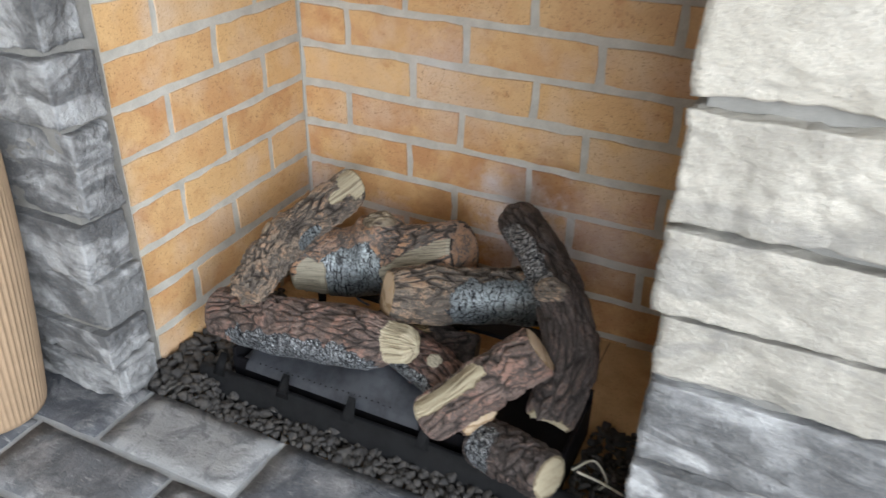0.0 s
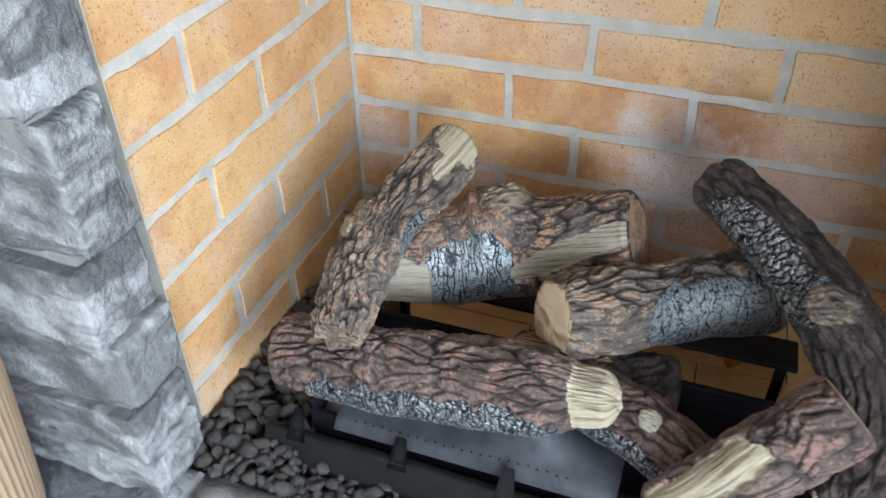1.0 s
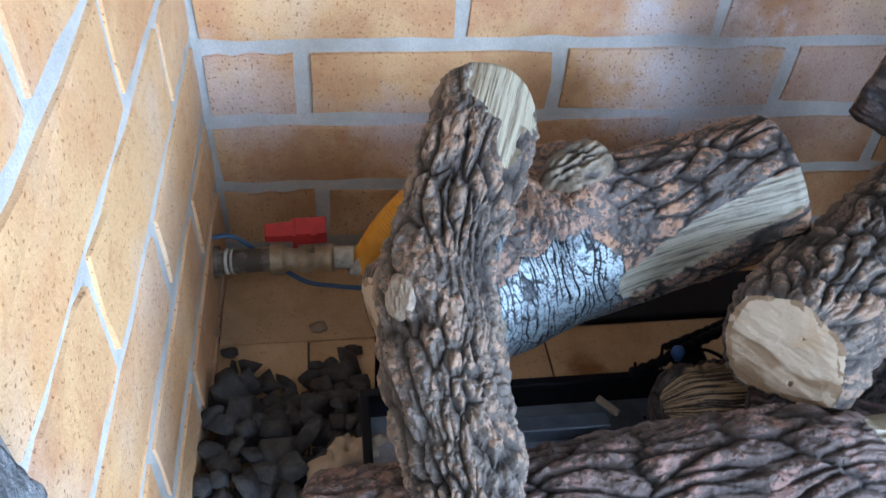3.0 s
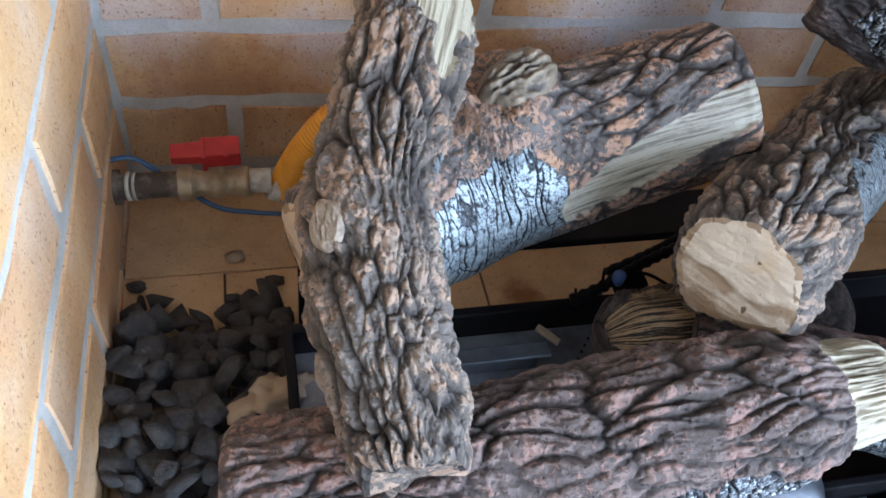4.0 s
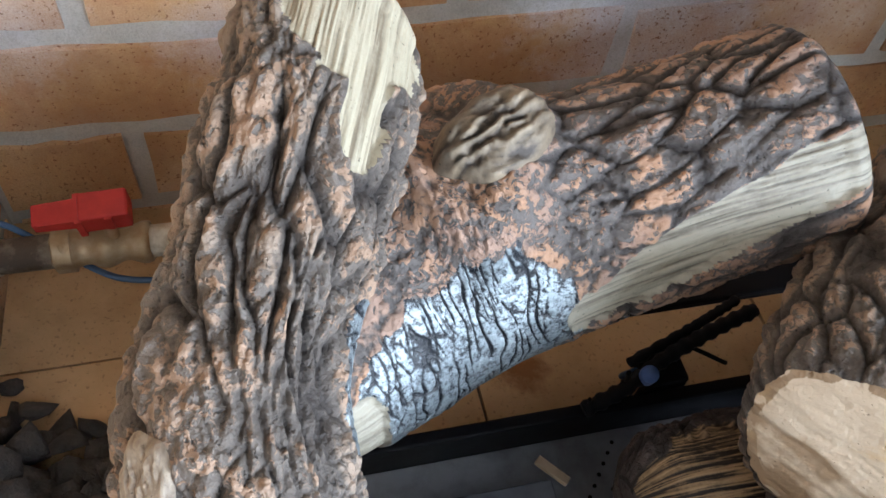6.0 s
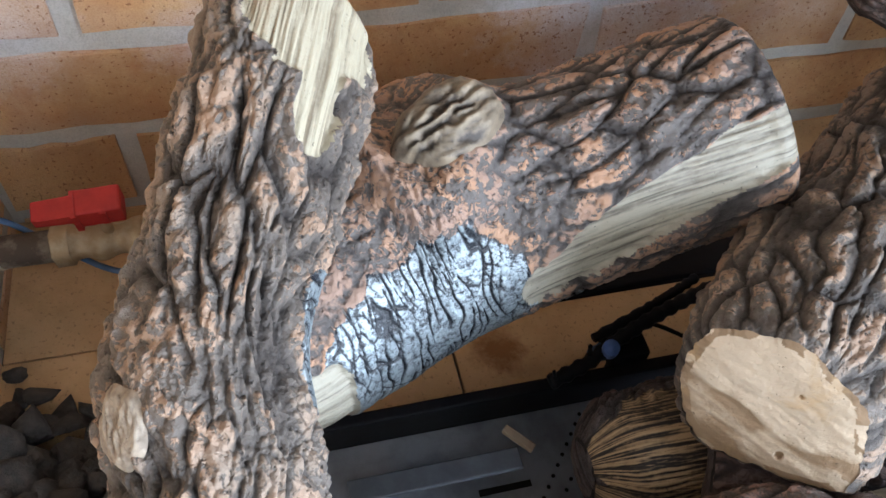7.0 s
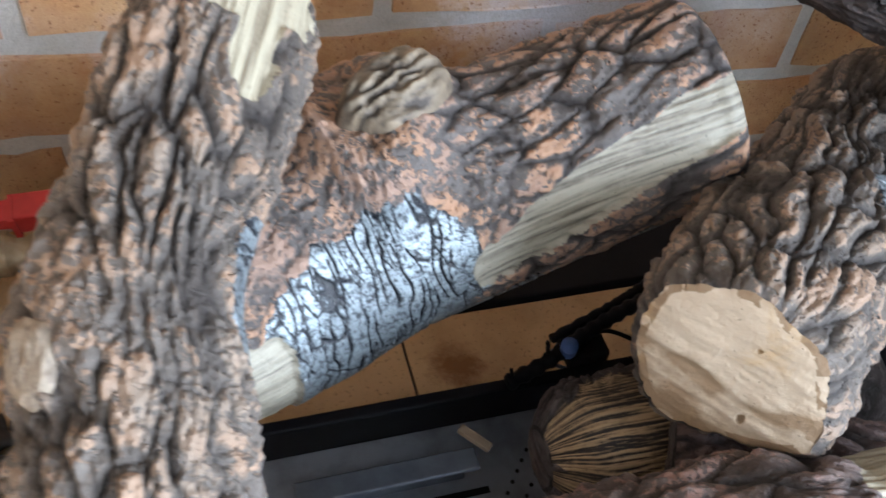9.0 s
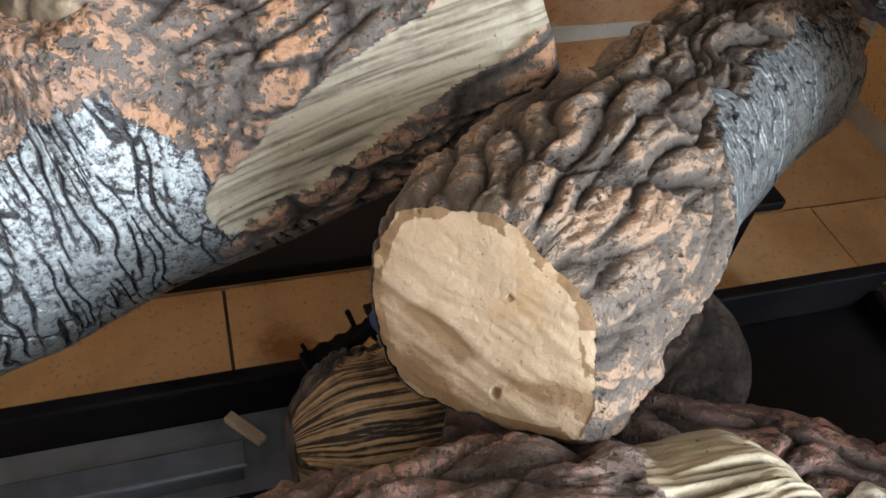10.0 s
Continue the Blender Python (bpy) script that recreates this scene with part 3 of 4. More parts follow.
    # only the largest island of a zone stays, and the relief fades at the ends
    for zk in (1, 2):
        seen = np.zeros(kind.shape, bool)
        islands = []
        for a, b in zip(*np.nonzero(kind == zk)):
            if seen[a, b]:
                continue
            todo, isle = [(a, b)], []
            seen[a, b] = True
            while todo:
                i, j = todo.pop()
                isle.append((i, j))
                for i2, j2 in ((i + 1, j), (i - 1, j), (i, (j + 1) % nu), (i, (j - 1) % nu)):
                    if 0 <= i2 < nv and kind[i2, j2] == zk and not seen[i2, j2]:
                        seen[i2, j2] = True
                        todo.append((i2, j2))
            islands.append(isle)
        for isle in islands:
            if len(isle) < 0.012 * nu * nv:
                for i, j in isle:
                    kind[i, j] = 0
            else:
                zone_list.append((zk, isle))
    fade = 0.25 + 0.75 * np.minimum(step(0, 0.010, V * length), step(0, 0.010, (1 - V) * length))
    disp = disp * fade
    rad = np.interp(v, np.linspace(0, 1, len(radii)), radii)[:, None] * (1 + lumps * 2 * lump)
    # rounded shoulders at both ends
    ends_in = np.ones(nv)
    for i in range(nv):
        d0, d1 = v[i] * length, (1 - v[i]) * length
        e0, e1 = 0.007 + taper[0], 0.007 + taper[1]
        for d, e, t in ((d0, e0, taper[0]), (d1, e1, taper[1])):
            if d < e:
                f = 1 - d / e
                ends_in[i] *= 1 - (0.10 + (0.45 if t else 0.0)) * f * f
    R = rad * ends_in[:, None] + disp
    if section:
        ring = [(a - 360, b) for a, b in section] + list(section) + [(a + 360, b) for a, b in section]
        flat_end = np.interp(U * 360, [a for a, b in ring], [b for a, b in ring])
        R = R * (1 + (flat_end - 1) * (1 - step(0.02, 0.26, V)))
    for sv, su, lv, lu, sh in swells:
        du = ((U * 360 - su + 180) % 360 - 180) / lu
        R = R + sh * np.exp(-du ** 2 - ((V - sv) / lv) ** 2)
    for kv, ku, kr, kh in knots:
        du = ((U - ku / 360 + 0.5) % 1 - 0.5) * math.tau * mean
        dv = (V - kv) * length
        q = np.sqrt(du ** 2 + dv ** 2) / kr
        R = R + kh * 0.6 * np.exp(-((q / 1.4) ** 4)) + kh * 0.5 * np.exp(-((q - 1.0) * 2.6) ** 2) * (0.9 + 0.2 * fine)
    # axis frames
    A = np.array([spline(pts, t) for t in v])
    T = np.gradient(A, axis=0)
    T /= np.linalg.norm(T, axis=1, keepdims=True)
    up = np.array([0, 0, 1.0]) - T * T[:, 2:3]
    up /= np.linalg.norm(up, axis=1, keepdims=True)
    side = np.cross(T, up)
    ang = U * math.tau
    P = A[:, None, :] + R[..., None] * (np.cos(ang)[..., None] * up[:, None, :] + np.sin(ang)[..., None] * side[:, None, :])
    # slanted cuts
    for t, lo in ((tilt[0], True), (tilt[1], False)):
        if t:
            w = (1 - step(0, 0.3, V)) if lo else step(0.7, 1, V)
            P = P + (w * np.cos(ang) * R * t)[..., None] * T[:, None, :]
    for jg, lo in ((jag[0], True), (jag[1], False)):
        if jg:
            w = (1 - step(0, 0.14, V)) if lo else step(0.86, 1, V)
            P = P + (w * (fnoise(U * 14, V * 0, 14, seed + 61, 3, 0.7) - 0.5) * 2 * jg)[..., None] * T[:, None, :]
    origin = A[nv // 2]
    P = P - origin
    thing = empty("ceramic_log", origin)
    tagged(thing, label, "gas fire log", "ceramic logs of the gas fire")
    idx = np.arange(nu * nv).reshape(nv, nu)
    nx = np.roll(idx, -1, 1)
    quads = np.stack([idx[:-1], nx[:-1], nx[1:], idx[1:]], -1).reshape(-1, 4)
    zone_id = np.zeros(kind.shape, int)
    for zi, (zk, isle) in enumerate(zone_list):
        ij = np.array(isle)
        zone_id[ij[:, 0], ij[:, 1]] = zi + 1
    qk = zone_id[:-1].reshape(-1)
    flat, rel = P.reshape(-1, 3), relief.reshape(-1)
    looks = [("bark", bark, "")]
    for zk, isle in zone_list:
        looks.append(("charred_patch", char or CHAR, "black charred patch brushed with silver") if zk == 1 else ("split_face", split, "bare split wood"))
    for k, (name, mat, lab) in enumerate(looks):
        f = quads[qk == k]
        if not len(f):
            continue
        used, inv = np.unique(f, return_inverse=True)
        mesh_object(name, flat[used].tolist(), inv.reshape(-1, 4).tolist(), mat, thing, label=lab, relief=rel[used])
    # end faces
    for e, row, sgn in ((ends[0], 0, -1), (ends[1], nv - 1, 1)):
        if e is None:
            e = BARK_D
        rim, mid = P[row], P[row].mean(0)
        calm = sum(np.roll(rim, q, 0) for q in range(-8, 9)) / 17
        rings, verts, hh = nu // 7, [], []
        axis = T[row] * sgn
        for q in range(rings):
            f = 1 - q / rings
            for s in range(nu):
                p = mid + (rim[s] * f ** 8 + calm[s] * (1 - f ** 8) - mid) * f
                w = Vector(p + origin)
                g = noise.noise(Vector((w.x * 30, w.y * 30, w.z * 210))) * 0.55 + noise.noise(Vector((w.x * 120, w.y * 120, w.z * 420))) * 0.3 + 0.25 * noise.noise(w * 38)
                bulge = 0.0015 * (1 - f ** 6) + 0.0011 * g + noise.noise(w * 45) * 0.0005 * (1 - f ** 3)
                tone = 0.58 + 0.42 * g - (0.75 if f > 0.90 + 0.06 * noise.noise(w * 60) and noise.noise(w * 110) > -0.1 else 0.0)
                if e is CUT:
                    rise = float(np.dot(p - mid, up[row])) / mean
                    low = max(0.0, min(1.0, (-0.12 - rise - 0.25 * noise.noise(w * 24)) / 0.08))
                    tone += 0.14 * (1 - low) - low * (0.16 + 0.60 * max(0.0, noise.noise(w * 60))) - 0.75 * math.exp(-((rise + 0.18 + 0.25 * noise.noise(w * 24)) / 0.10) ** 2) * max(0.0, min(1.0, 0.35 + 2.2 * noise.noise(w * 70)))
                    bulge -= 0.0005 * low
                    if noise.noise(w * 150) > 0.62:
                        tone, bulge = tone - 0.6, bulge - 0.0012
                verts.append(tuple(p + axis * bulge))
                hh.append(tone)
        verts.append(tuple(mid + axis * 0.0015))
        hh.append(0.55)
        faces = []
        for q in range(rings - 1):
            for s in range(nu):
                s2 = (s + 1) % nu
                faces.append((q * nu + s, q * nu + s2, (q + 1) * nu + s2, (q + 1) * nu + s))
        last = (rings - 1) * nu
        faces += [(last + s, last + (s + 1) % nu, len(verts) - 1) for s in range(nu)]
        if sgn < 0:
            faces = [tuple(reversed(f)) for f in faces]
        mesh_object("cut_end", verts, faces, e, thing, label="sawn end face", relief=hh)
    return thing


def knot_on(thing, place, normal, r, h, material, label, seed, stretch=1.0, hollow=0.0, along=(1, 0, 0)):
    """A rough branch stub or knot of its own, set on a log."""
    nrm = Vector(normal).normalized()
    a = (Vector(along) - nrm * Vector(along).dot(nrm)).normalized()
    b = nrm.cross(a)
    n, m = 48, 18
    verts, rel, faces = [], [], []
    loc = Vector(place) - thing.location
    for j in range(m + 1):
        f = j / m
        for i in range(n):
            t = math.tau * i / n
            w = Vector((math.cos(t) * f * 2, math.sin(t) * f * 2, seed))
            wob = 1 + 0.16 * noise.noise(Vector((math.cos(t) * 1.6, math.sin(t) * 1.6, seed)))
            rr = r * f * wob
            g = 1.2 * noise.noise(Vector((math.cos(t) * f * 2.2 + math.sin(t) * f * 1.0, math.sin(t) * f * 7.5 + 0.8 * noise.noise(w * 2), seed + 5))) + 0.4 * noise.noise(w * 5)
            z = h * (1 - 0.22 * f * f - max(0.0, f - 0.72) ** 2 * 8) + min(0.0042, r * r * 9.0) * g * (1 if f < 0.9 else 0.3)
            if hollow:
                z += hollow * math.exp(-((f - 0.86) * 7) ** 2) - hollow * 0.4 * (f < 0.7)
            verts.append(tuple(loc + a * rr * math.cos(t) * stretch + b * rr * math.sin(t) + nrm * z))
            rel.append(0.5 + (0.42 if r > 0.015 else 0.22) * g + 0.18 * noise.noise(w * 9))
        if j:
            for i in range(n):
                i2 = (i + 1) % n
                faces.append(((j - 1) * n + i, (j - 1) * n + i2, j * n + i2, j * n + i))
    return mesh_object("knot", verts, faces, material, thing, label=label, relief=rel)


log_lean = make_log("leaning ceramic log with grey-tan furrowed bark and split top", [(0.183, -0.448, 0.222), (0.177, -0.327, 0.257), (0.222, -0.186, 0.305)], [0.029, 0.033, 0.0355, 0.0355, 0.0345, 0.035, 0.0325], BARK_A, 6,
                    [("pale", 28, 54, 0.86, 1.12), ("pale", 46, 17, 0.79, 0.96), ("pale", 75, 34, -0.08, 0.075), ("char", 92, 26, 0.48, 0.68)], 420, 400, (17, 8), 0.0066, gf=11, ends=(BARK_A, PALE), jag=(0.008, 0.0), tilt=(0.0, 0.3), lumps=0.08,
                    swells=((0.55, 285, 0.12, 40, 0.006), (0.88, 100, 0.12, 45, 0.0060), (0.58, 88, 0.09, 45, -0.0045)), gw=0.40, shear=0.25)
knot_on(log_lean, (0.152, -0.341, 0.280), (-0.6, -0.35, 0.68), 0.0100, 0.004, KNOT_PALE, "dull tan round branch stub", 2.0, 1.35, 0.0, (0.1, 0.9, 0.35))

log_rear = make_log("long ceramic log with peach bark, silver char and split face", [(0.152, -0.276, 0.176), (0.281, -0.214, 0.186), (0.449, -0.214, 0.248)], [0.047, 0.058, 0.0625, 0.061, 0.058, 0.0555, 0.0535], BARK_B, 12,
                    [("char", 102, 68, 0.08, 0.635, -12), ("pale", 64, 17, 0.60, 1.14, -105), ("pale", 106, 58, 0.02, 0.215), ("pale", 130, 45, -0.1, 0.08), ("char", 150, 32, 0.42, 0.97)], 440, 420, (26, 11), 0.0042,
                    knots=((0.535, -7, 0.033, 0.020),), ends=(CUT, BARK_B), lumps=0.04, split=PALE_GREY, gw=0.34, gf=12, calm=(0.15, 0.62), shear=0.5)
knot_on(log_rear, (0.290, -0.207, 0.250), (-0.12, -0.36, 0.92), 0.0205, 0.0300, KNOT, "rough knot inside a raised bark collar", 6.0, 1.55, 0.0, (1, 0.40, 0.25))

make_log("ceramic log with sawn cream end and silver char band", [(0.387, -0.360, 0.240), (0.493, -0.276, 0.213), (0.595, -0.202, 0.203)], [0.041, 0.0445, 0.047, 0.048, 0.0435, 0.044, 0.045, 0.046, 0.047, 0.049, 0.050], BARK_A, 24,
                   [("char", 94, 80, 0.31, 1.02)], 380, 380, (21, 5), 0.0058, ends=(CUT, CUT), tilt=(0.12, 0.0), lumps=0.06, gw=0.40,
                   section=((24, 0.74), (52, 0.90), (89, 1.0), (115, 1.20), (137, 1.02), (161, 0.90), (205, 1.08), (239, 1.0), (291, 1.06), (325, 0.82)))

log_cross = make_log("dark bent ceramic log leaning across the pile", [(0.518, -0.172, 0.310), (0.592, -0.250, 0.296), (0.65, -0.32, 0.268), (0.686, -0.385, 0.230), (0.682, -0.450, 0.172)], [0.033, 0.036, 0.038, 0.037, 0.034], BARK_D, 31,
                     [("char", 80, 56, 0.07, 0.50)], 240, 340, (20, 7), 0.0055, knots=((0.47, 35, 0.02, 0.004),), ends=(CUT_DARK, PALE), lumps=0.09, jag=(0.004, 0.012), char=CHAR_SHADED)
knot_on(log_cross, (0.634, -0.338, 0.301), (-0.1, -0.55, 0.82), 0.020, 0.006, BARK_A, "dull swirled knot", 9.0, 1.2)

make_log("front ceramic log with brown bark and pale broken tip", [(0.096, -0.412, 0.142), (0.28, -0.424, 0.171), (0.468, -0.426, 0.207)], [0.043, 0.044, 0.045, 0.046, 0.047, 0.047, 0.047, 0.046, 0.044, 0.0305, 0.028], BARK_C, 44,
                     [("char", 120, 54, 0.10, 0.87), ("pale", 60, 190, 0.885, 1.2)], 320, 420, (21, 9), 0.0058, ends=(BARK_C, PALE), taper=(0.0, 0.006), lumps=0.10, jag=(0.0, 0.006), gw=0.28, gf=4, char=CHAR_SHADED)

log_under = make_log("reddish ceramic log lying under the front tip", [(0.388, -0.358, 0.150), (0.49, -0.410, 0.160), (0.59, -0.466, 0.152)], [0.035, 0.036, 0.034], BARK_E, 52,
                     [("char", 105, 42, 0.05, 0.95)], 200, 240, (17, 5), 0.0050, ends=(BARK_D, CUT), gw=0.28, char=CHAR_SHADED)
knot_on(log_under, (0.500, -0.428, 0.194), (0.1, -0.35, 1), 0.0115, 0.003, PALE_GREY, "pale knot", 3.0)

make_log("short propped ceramic log with cream split face", [(0.527, -0.506, 0.153), (0.597, -0.464, 0.217), (0.654, -0.430, 0.270)], [0.033, 0.036, 0.035], BARK_C, 61,
                    [("pale", 8, 36, -0.1, 0.58)], 200, 240, (17, 4), 0.0050, ends=(PALE, CUT), gw=0.28)

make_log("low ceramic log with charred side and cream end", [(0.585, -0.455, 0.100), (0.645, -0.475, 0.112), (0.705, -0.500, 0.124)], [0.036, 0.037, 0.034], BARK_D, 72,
                   [("char", 60, 60, 0.05, 0.40)], 180, 180, (14, 6), 0.0048, ends=(CUT, PALE), char=CHAR_SHADED)

make_log("scorched dark ceramic log end streaked with gold", [(0.336, -0.338, 0.142), (0.42, -0.338, 0.140), (0.52, -0.32, 0.132)], [0.034, 0.038, 0.035], BARK_D, 83,
                    (("pale", 24, 66, -0.04, 0.64),), 420, 240, (14, 7), 0.0042, ends=(BARK_D, CUT_DARK), taper=(0.018, 0.0), split=CUT_DARK, gf=18)


# ---- gas burner and grate ----
burner = empty("gas_burner", (0.42, -0.36, 0.0))
tagged(burner, "black steel gas burner tray with grey perforated plate", "gas burner")


def burner_box(name, lo, hi, mat, bevel=0.0015, label=""):
    o = burner.location
    return part(name, box(Vector(lo) - o, Vector(hi) - o, bevel), mat, burner, label, smooth=False)


burner_box("rear_panel", (0.13, -0.270, 0.0), (0.70, -0.262, 0.092), BLACK)
burner_box("side_panel", (0.13, -0.435, 0.0), (0.137, -0.270, 0.095), BLACK)
burner_box("side_panel", (0.693, -0.435, 0.0), (0.70, -0.270, 0.075), BLACK)
burner_box("front_panel", (0.13, -0.437, 0.0), (0.70, -0.430, 0.078), BLACK)
plate = burner_box("top_plate", (0.137, -0.430, 0.060), (0.455, -0.270, 0.064), PLATE, 0.0008, "grey perforated steel plate")
burner_box("rear_cover", (0.456, -0.430, 0.058), (0.693, -0.270, 0.062), BLACK, 0.0008)
burner_box("shelf", (0.222, -0.316, 0.095), (0.319, -0.303, 0.098), GREY, 0.0010, "folded grey steel bracket")
burner_box("shelf_leg", (0.224, -0.3045, 0.060), (0.317, -0.3025, 0.096), GREY, 0.0006)
# leaning front rail with upstanding tabs
o = burner.location


def strip(name, rows, mat, label="", thick=0.002):
    """A bent steel sheet through rows of points."""
    bm = bmesh.new()
    g = [[bm.verts.new(Vector(p) - o) for p in row] for row in rows]
    for a, b in zip(g, g[1:]):
        for i in range(len(a) - 1):
            bm.faces.new((a[i], a[i + 1], b[i + 1], b[i]))
    bmesh.ops.solidify(bm, geom=bm.faces[:], thickness=thick)
    return part(name, bm, mat, burner, label)


xs = [0.085 + 0.655 * i / 20 for i in range(21)]
rail = strip("front_rail", [[(x, y, z + 0.0012 * math.sin(x * 31)) for y, z in ((-0.482, 0.006), (-0.480, 0.030), (-0.466, 0.064), (-0.458, 0.066), (-0.452, 0.060))] for x in xs], DARK_STEEL, "long dark folded steel rail")
for x in (0.125, 0.25, 0.372, 0.50, 0.62):
    t = strip("tab", [[(x + dx * (1 - f * 0.5), -0.470 + 0.020 * f, 0.058 + 0.034 * f) for dx in (-0.012, -0.004, 0.004, 0.012)] for f in (0, 0.5, 1)], DARK_STEEL, "dark steel tab")
    t.parent = rail


def hump(x):
    return math.exp(-((x - 0.385) / 0.055) ** 2)


strip("flame_cover", [[(x, y, z + hump(x) * h) for y, z, h in ((-0.448, 0.070, 0.0), (-0.444, 0.079, 0.002), (-0.436, 0.084, 0.006), (-0.420, 0.090, 0.020), (-0.404, 0.096, 0.036), (-0.388, 0.098, 0.036), (-0.376, 0.090, 0.02), (-0.366, 0.075, 0.0))] for x in [0.165 + 0.32 * i / 40 for i in range(41)]], GREY, "smooth grey steel cover with a raised saddle", 0.0014)

hole_mesh = bpy.data.meshes.new("hole")
bm = bmesh.new()
bmesh.ops.create_cone(bm, cap_ends=True, segments=10, radius1=0.0012, radius2=0.0012, depth=0.0006)
bm.to_mesh(hole_mesh)
bm.free()
hole_mesh.materials.append(HOLE)
for i in range(13):
    for j in range(2):
        h = new("hole", hole_mesh)
        h.parent = plate
        h.location = Vector((0.372 - 0.0048 * i + 0.010 * j, -0.278 - 0.0058 * i - 0.004 * j, 0.0643)) - o
for i in range(24):
    h = new("hole", hole_mesh)
    h.parent = plate
    h.location = Vector((0.19 + 0.0105 * i, -0.4395 + 0.0012 * (i % 2), 0.0838 + hump(0.19 + 0.0105 * i) * 0.005)) - o
    h.rotation_euler = (0.42, 0, 0)
for x in (0.297, 0.415):
    burner_box("slot", (x, -0.316, 0.0638), (x + 0.032, -0.312, 0.0645), HOLE, 0.0, "dark gas slot")

grate = empty("log_grate", (0.45, -0.25, 0.0))
tagged(grate, "black steel grate bars carrying the logs", "fire grate")
og = grate.location
part("ledge", box(Vector((0.145, -0.215, 0.096)) - og, Vector((0.655, -0.165, 0.104)) - og, 0.002), BLACK, grate, smooth=False)
for x in (0.152, 0.64):
    part("leg", box(Vector((x - 0.006, -0.206, -0.004)) - og, Vector((x + 0.006, -0.194, 0.097)) - og, 0.002), BLACK, grate, smooth=False)

# pilot igniter with a blue cap
pilot = empty("pilot_igniter", (0.40, -0.25, 0.0))
tagged(pilot, "black pilot igniter with blue cap on the burner", "igniter")
op = pilot.location


def rod(name, pts, r, mat, parent, base, label="", sides=12, ripple=0.0, pitch=0.004, steps=0):
    vs, fs = tube([Vector(p) - Vector(base) for p in pts], r, sides, ripple, pitch, steps=steps)
    return mesh_object(name, vs, fs, mat, parent, label=label)


rod("arm", [(0.350, -0.268, 0.096), (0.375, -0.262, 0.101), (0.405, -0.249, 0.104), (0.435, -0.240, 0.110), (0.468, -0.232, 0.114)], 0.0046, BLACK, pilot, op, "", 8, 0.0008, 0.009)
rod("sensor", [(0.385, -0.246, 0.100), (0.43, -0.232, 0.104), (0.462, -0.222, 0.112)], 0.0032, BLACK, pilot, op, "", 8, 0.0006, 0.006)
part("mount", box(Vector((0.392, -0.262, 0.086)) - op, Vector((0.418, -0.240, 0.099)) - op, 0.002), BLACK, pilot, smooth=False)
rod("cap", [(0.390, -0.258, 0.103), (0.388, -0.261, 0.113)], 0.0052, BLUECAP, pilot, op, "blue plastic cap")
rod("electrode", [(0.378, -0.258, 0.100), (0.372, -0.262, 0.122)], 0.0013, BLACK, pilot, op)
rod("electrode", [(0.354, -0.266, 0.096), (0.350, -0.268, 0.110)], 0.0011, BLACK, pilot, op)
rod("lead", [(0.40, -0.244, 0.098), (0.415, -0.232, 0.075), (0.445, -0.222, 0.06), (0.48, -0.23, 0.04)], 0.0016, BLACK, pilot, op)
rod("lead", [(0.388, -0.250, 0.098), (0.395, -0.236, 0.06), (0.43, -0.226, 0.02), (0.47, -0.24, 0.006)], 0.0014, BLUE, pilot, op, "thin blue lead")
rod("bracket", [(0.404, -0.250, 0.0), (0.404, -0.250, 0.09)], 0.004, BLACK, pilot, op)

# match-like splinter on the bracket
bm = box((-0.010, -0.0026, -0.002), (0.010, 0.0026, 0.002), 0.0008)
ob = part("splinter", bm, CHIP, None, smooth=False)
ob.matrix_basis = pose(0.320, -0.300, 0.1005, 0, 4, -48)
tagged(ob, "small pale wood splinter lying on the steel bracket", "splinter")

# ---- gas pipe, valve, hose, cable ----
pipe = empty("gas_pipe", (0.0, -0.085, 0.066))
tagged(pipe, "weathered gas pipe with brass valve and red lever", "gas pipe")
bp = pipe.location
rod("pipe", [(-0.02, -0.083, 0.064), (0.03, -0.085, 0.066), (0.058, -0.086, 0.067)], 0.0115, PIPE, pipe, bp, sides=20)
rod("wall_flange", [(-0.004, -0.083, 0.064), (0.006, -0.083, 0.064)], 0.0155, PIPE, pipe, bp, "crumbly plaster round the pipe", 20)
rod("tape", [(0.012, -0.084, 0.065), (0.020, -0.0845, 0.0655)], 0.0120, TAPE, pipe, bp, "frayed white sealing tape", 20, 0.0006, 0.006)
valve = rod("valve", [(0.056, -0.086, 0.067), (0.078, -0.087, 0.067), (0.114, -0.088, 0.068)], 0.0128, BRASS, pipe, bp, "dull brass ball valve", 8, 0.0018, 0.024)
rod("nut", [(0.054, -0.086, 0.067), (0.066, -0.086, 0.067)], 0.0155, BRASS, pipe, bp, "brass hexagon nut", 6)
rod("fitting", [(0.113, -0.088, 0.068), (0.133, -0.089, 0.069)], 0.0108, TAPE, pipe, bp, "silver fitting wrapped in white tape", 6)
rod("stem", [(0.092, -0.0875, 0.076), (0.092, -0.0875, 0.098)], 0.0042, BRASS, pipe, bp)
bm = box((-0.014, -0.0095, -0.003), (0.015, 0.0095, 0.0155), 0.0016)
bmg = box((-0.041, -0.0082, 0.001), (-0.012, 0.0082, 0.0125), 0.0014)
for v in bmg.verts:
    if v.co.x < -0.03:
        v.co.z = 0.0065 + (v.co.z - 0.0065) * 0.86
        v.co.y *= 0.9
grip_mesh = bpy.data.meshes.new("grip")
bmg.to_mesh(grip_mesh)
bmg.free()
bm.from_mesh(grip_mesh)
